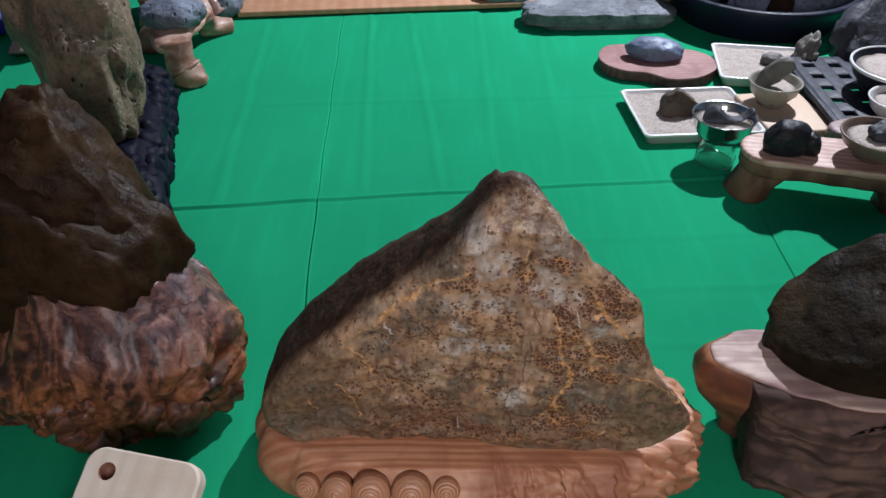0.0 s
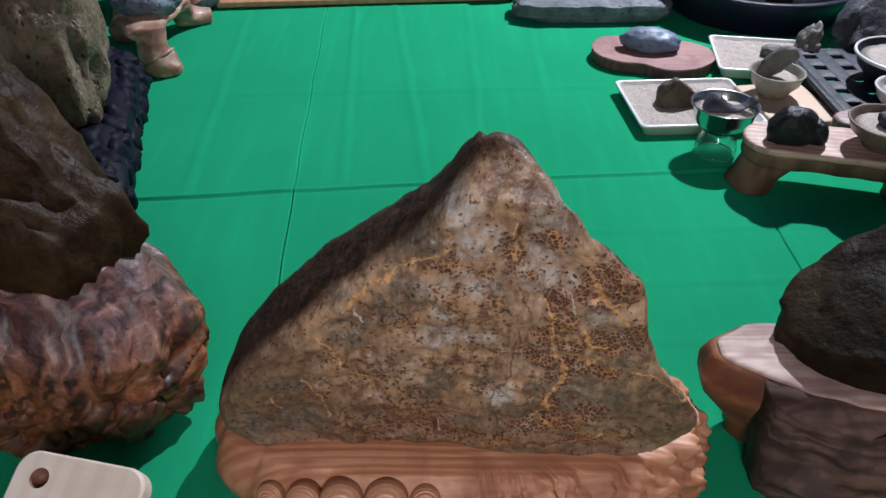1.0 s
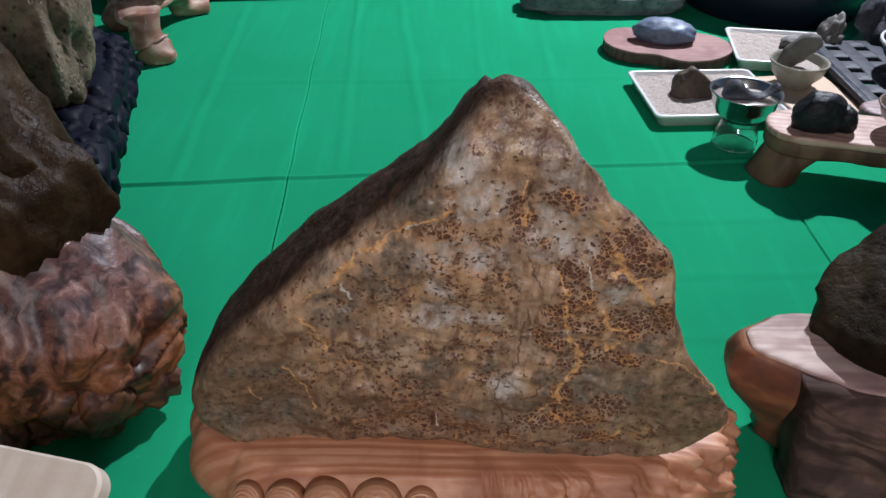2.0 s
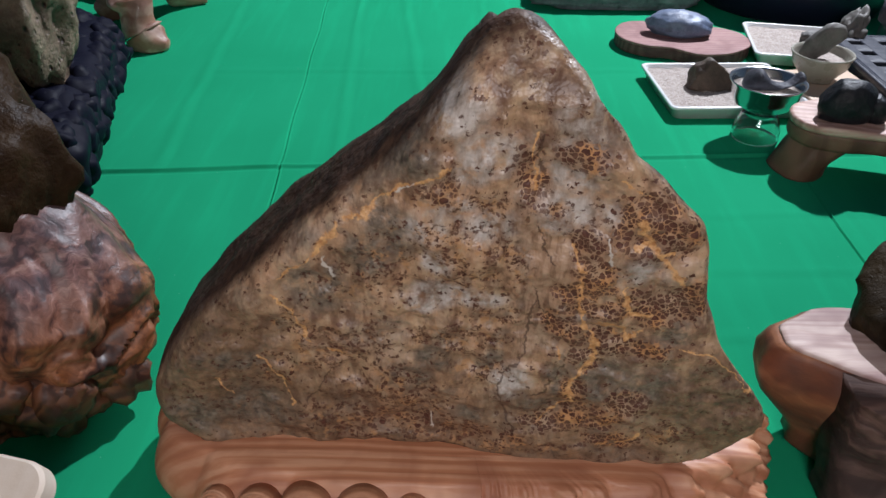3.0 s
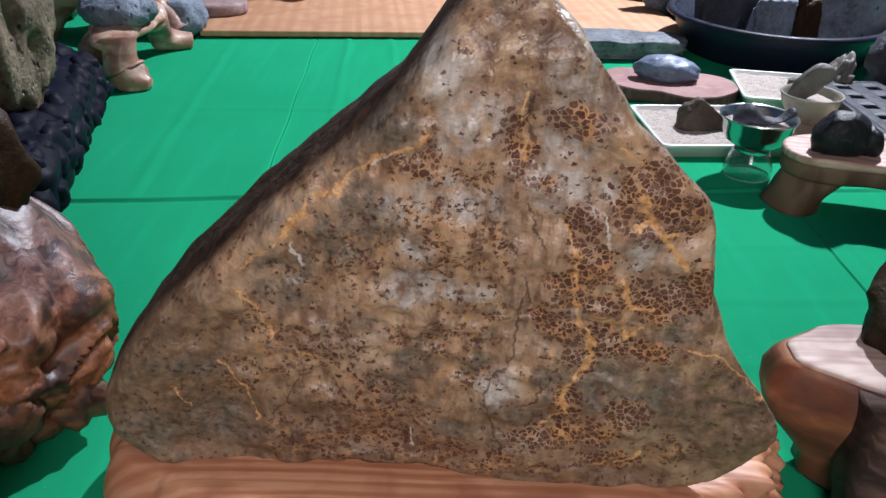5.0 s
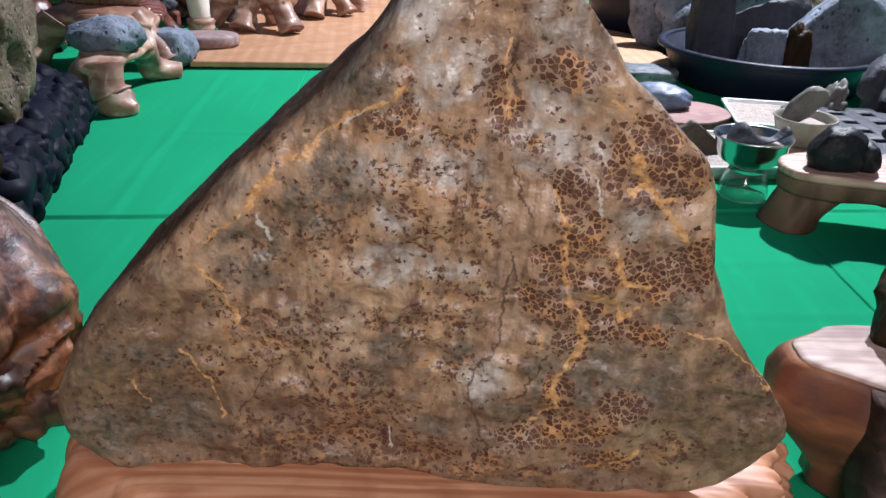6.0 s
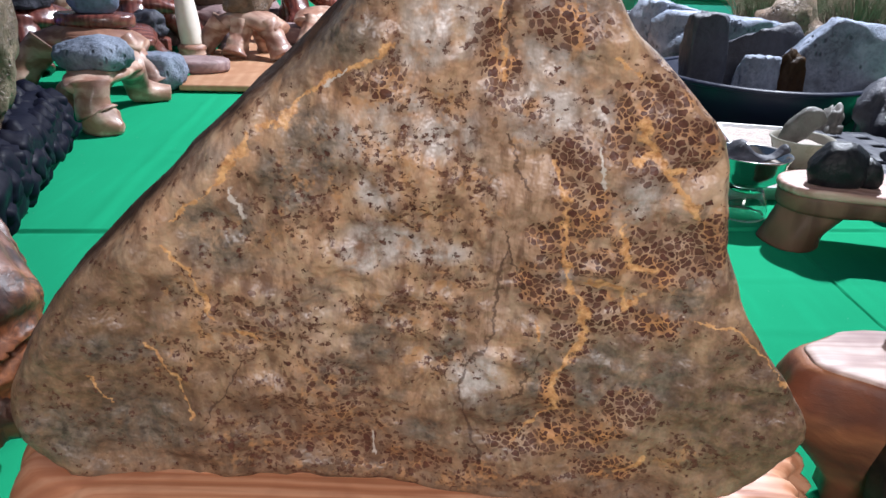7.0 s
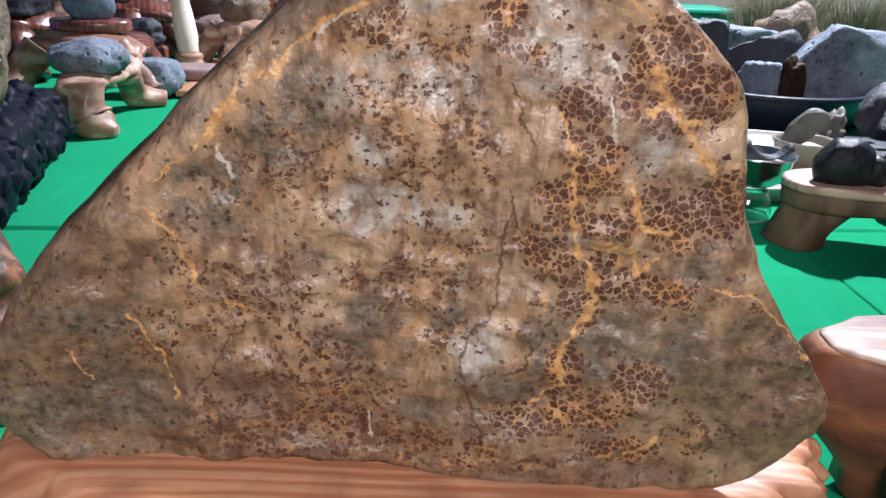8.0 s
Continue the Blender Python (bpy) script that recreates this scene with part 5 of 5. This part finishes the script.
stone("rough_grey_stone", (-0.568, 1.945, 0.003), (0.066, 0.05, 0.052), 62, GREY_STONE, "rough grey stone lying beside a root stand", -8, rough=0.2, fine=0.08, base=0.7, cuts=[((0, 0, 1), 0.75)])


def root_base(spot, rz, seed, k, material, label):
    root = thing("root_stand", pose(*spot, 0, 0, rz), label, "stone stand", "root bases")
    part("top", arm([(-0.11 * k, 0.0, 0.085 * k), (-0.03 * k, 0.02 * k, 0.10 * k), (0.05 * k, 0.0, 0.10 * k), (0.12 * k, -0.01 * k, 0.085 * k)], [0.035 * k, 0.06 * k, 0.06 * k, 0.035 * k], seed=seed, flat=0.5), material, root)
    for i, (x, y) in enumerate(((-0.12, -0.03), (0.12, -0.04), (0.02, 0.08), (0.0, -0.07))):
        part("leg", arm([(x * 0.6 * k, y * 0.4 * k, 0.095 * k), (x * 0.9 * k, y * 0.8 * k, 0.05 * k), (x * 1.15 * k, y * 1.2 * k, 0.008 * k)], [0.036 * k, 0.03 * k, 0.038 * k], seed=seed + i), material, root)
    return root


root_base((-0.72, 1.93, 0.001), 12, 21, 1.05, HONEY_WOOD, "large honey lacquered root base with branching legs")
root_base((-0.46, 2.34, 0.019), -15, 25, 0.9, HONEY_WOOD, "pale lacquered root base standing on the orange sheet")
root_base((-0.80, 2.45, 0.001), 20, 29, 1.3, RED_WOOD, "dark red brown root base with branching legs")

for spot, rz, seed, size, wood, label in (
        ((-0.95, 2.10, 0.001), 40, 33, 1.2, RED_WOOD, "dark red brown root stand with thick legs"),
        ((-0.62, 2.55, 0.001), -30, 37, 1.0, MAUVE_WOOD, "mauve grey root stand among other stands"),
        ((-0.98, 2.75, 0.001), 10, 41, 1.4, HONEY_WOOD, "tall pale honey root stand at the back"),
        ((-0.45, 2.95, 0.019), 25, 45, 1.3, RED_WOOD, "dark red brown root stand on the orange sheet"),
        ((-0.75, 3.20, 0.001), -10, 49, 1.6, MAUVE_WOOD, "large mauve grey root stand at the back"),
        ((-0.30, 2.62, 0.019), 60, 53, 0.8, HONEY_WOOD, "small pale root stand on the orange sheet"),
        ((-1.25, 2.45, 0.001), 0, 57, 1.5, RED_WOOD, "large dark red root stand at the back"),
        ((-0.93, 1.80, 0.001), 70, 61, 0.9, MAUVE_WOOD, "mauve grey root stand behind a tall stone"),
        ((-0.72, 2.20, 0.001), -50, 65, 0.8, RED_WOOD, "small dark red root stand among larger ones"),
        ((-1.15, 2.12, 0.001), 30, 69, 1.1, HONEY_WOOD, "pale honey root stand at the far side")):
    root_base(spot, rz, seed, size, wood, label)


def oval_base(spot, rx, ry, h, rz, material, label):
    plan = [(rx * math.cos(2 * math.pi * i / 12), ry * math.sin(2 * math.pi * i / 12)) for i in range(12)]
    return solid("oval_stand", slab_outline(plan, 80, 0, h, min(h * 0.3, 0.008), 0.0008, 4), material, pose(*spot, 0, 0, rz), label, "stone stand", "oval bases")


oval_base((-0.70, 1.95, 0.132), 0.085, 0.05, 0.028, 8, RED_WOOD, "glossy red oval wooden base on a root base")
stone("pale_blue_stone", (-0.70, 1.95, 0.160), (0.055, 0.035, 0.05), 63, BLUE_STONE, "pale blue grey smooth stone on a red oval base", rough=0.12, fine=0.02, base=0.7)
oval_base((-0.525, 2.08, 0.019), 0.078, 0.05, 0.030, 15, MAUVE_WOOD, "mauve grey oval wooden base on the orange sheet")


def pillar_stone():
    root = thing("pillar_ornament", pose(-0.590, 2.27, 0.019), "cream upright pillar stone in a gold-ringed turned base", "ornament")
    part("turned_base", turned([(0.030, 0), (0.034, 0.002), (0.036, 0.012), (0.033, 0.016), (0.037, 0.022), (0.037, 0.028), (0.031, 0.034), (0.024, 0.036)], 48), HONEY_WOOD, root, "gold-brown ringed base")
    rings = []
    for i in range(30):
        f = i / 29
        r = 0.027 - 0.004 * f + 0.003 * math.sin(f * 5) if f < 0.9 else 0.024 * math.sqrt(max(0.02, 1 - ((f - 0.9) / 0.1) ** 2))
        rings.append([(r * math.cos(2 * math.pi * j / 32) - 0.018 * f, r * math.sin(2 * math.pi * j / 32), 0.034 + 0.17 * f) for j in range(32)])
    part("pillar", loft(rings), CREAM_STONE, root, "smooth cream pillar")
    return root


pillar_stone()
oval_base((-0.715, 2.30, 0.003), 0.06, 0.05, 0.06, 0, RED_WOOD, "dark red turned wooden base among root stands")
oval_base((-0.40, 2.62, 0.019), 0.09, 0.06, 0.05, 10, MAUVE_WOOD, "mauve wooden base at the back of the orange sheet")
stone("purple_stone", (-0.715, 2.30, 0.063), (0.05, 0.04, 0.04), 64, SLATE, "dark purple grey stone on a red base", base=0.7)


for spot, size, seed, mat, rz, label in (
        ((-0.95, 2.10, 0.148), (0.09, 0.06, 0.07), 81, SLATE, 20, "dark grey stone on a red brown root stand"),
        ((-0.62, 2.55, 0.124), (0.07, 0.05, 0.08), 82, RUST_STONE, 0, "rust brown stone on a mauve root stand"),
        ((-0.46, 2.34, 0.132), (0.06, 0.04, 0.05), 83, TAN_STONE, 30, "tan stone on a pale root stand"),
        ((-0.80, 2.45, 0.162), (0.08, 0.05, 0.09), 84, BLUE_STONE, 10, "blue grey stone on a dark red root stand"),
        ((-0.45, 2.95, 0.180), (0.08, 0.05, 0.07), 85, RUST_STONE, -20, "brown stone on a dark red root stand"),
        ((-0.98, 2.75, 0.174), (0.09, 0.06, 0.09), 86, GREY_STONE, 0, "grey stone on a tall honey root stand")):
    stone("display_stone", spot, size, seed, mat, label, rz, group="stones on root stands", base=0.6)


# ---- blue bag and odds at the far left ----
solid("blue_bag", rock((0.16, 0.20, 0.10), 71, 0.35, 1.5, 0.05, (), 4, 0.6, 0.02), BLUE_PLASTIC, pose(-1.20, 1.82, 0.001), "crumpled deep blue plastic bag on the cloth", "bag")
bundle = thing("dark_tubes", pose(-0.98, 1.80, 0.001, 0, 0, 25), "two dark shiny tubes leaning on a block", "tubes")
part("block", block(0.10, 0.10, 0.05, 0.006), MAUVE_WOOD, bundle)
for i in range(2):
    part("tube", turned([(0.020, 0), (0.022, 0.004), (0.022, 0.24), (0.019, 0.246), (0.006, 0.247)], 28), BLACK_LACQUER, bundle, m=pose(-0.03 + 0.055 * i, 0.02, 0.052, 58, 0, 20))
stone("brown_block", (-0.60, 0.93, 0), (0.11, 0.07, 0.09), 73, RUST_STONE, "reddish brown blocky stone behind the stump", 10, base=0.7)


# ---- the far right back ----
def lidded_box(spot, x, y, z, rz, material, label):
    root = thing("plastic_box", pose(*spot, 0, 0, rz), label, "box", "plastic boxes")
    part("box_body", block(x, y, z * 0.86, 0.008), material, root)
    part("lid", block(x + 0.016, y + 0.016, z * 0.13, 0.006), material, root, m=pose(0, 0, z * 0.862))
    return root


lidded_box((1.02, 3.55, 0.001), 0.42, 0.26, 0.15, 4, GREEN_PLASTIC, "green plastic lidded box behind the tubs")
lidded_box((1.28, 2.12, 0.001), 0.20, 0.24, 0.10, -8, GREEN_PLASTIC, "low green plastic lidded box beside a black tub")


def dry_bush(spot, r, h, seed):
    root = thing("dry_grass", pose(*spot), "clump of dry straw-coloured grass in a black pot", "plant")
    part("pot", turned([(r * 0.55, 0), (r * 0.6, 0.002), (r * 0.8, h * 0.35), (r * 0.82, h * 0.36), (r * 0.75, h * 0.36), (r * 0.7, h * 0.3), (0.01, h * 0.3)], 40), BLACK_PLASTIC, root)
    rng = random.Random(seed)
    bm = bmesh.new()
    for _ in range(900):
        a, d = rng.uniform(0, 6.283), r * 0.7 * math.sqrt(rng.random())
        x, y = d * math.cos(a), d * math.sin(a)
        b, out = rng.uniform(0, 6.283), rng.uniform(0.1, 0.9)
        tall = h * rng.uniform(0.35, 0.75)
        w = 0.0022
        pts = []
        for f in (0, 0.5, 1):
            px, py = x + math.cos(a) * out * 0.10 * f * f + math.cos(b) * 0.02 * f, y + math.sin(a) * out * 0.10 * f * f + math.sin(b) * 0.02 * f
            k = w * (1 - 0.8 * f)
            pts.append([bm.verts.new((px + k * math.cos(b + s), py + k * math.sin(b + s), h * 0.28 + tall * f)) for s in (0, 2.1, 4.2)])
        for lo, hi in zip(pts, pts[1:]):
            for i in range(3):
                bm.faces.new((lo[i], lo[(i + 1) % 3], hi[(i + 1) % 3], hi[i]))
    part("grass", bm, STRAW, root, "dry straw blades")
    return root


dry_bush((1.28, 3.15, 0.001), 0.20, 0.24, 5)
dry_bush((1.62, 3.2, 0.001), 0.20, 0.23, 6)
stone("far_rock", (1.55, 2.45, 0.001), (0.14, 0.10, 0.10), 75, GREY_STONE, "grey rock at the back beside a green box", base=0.6)
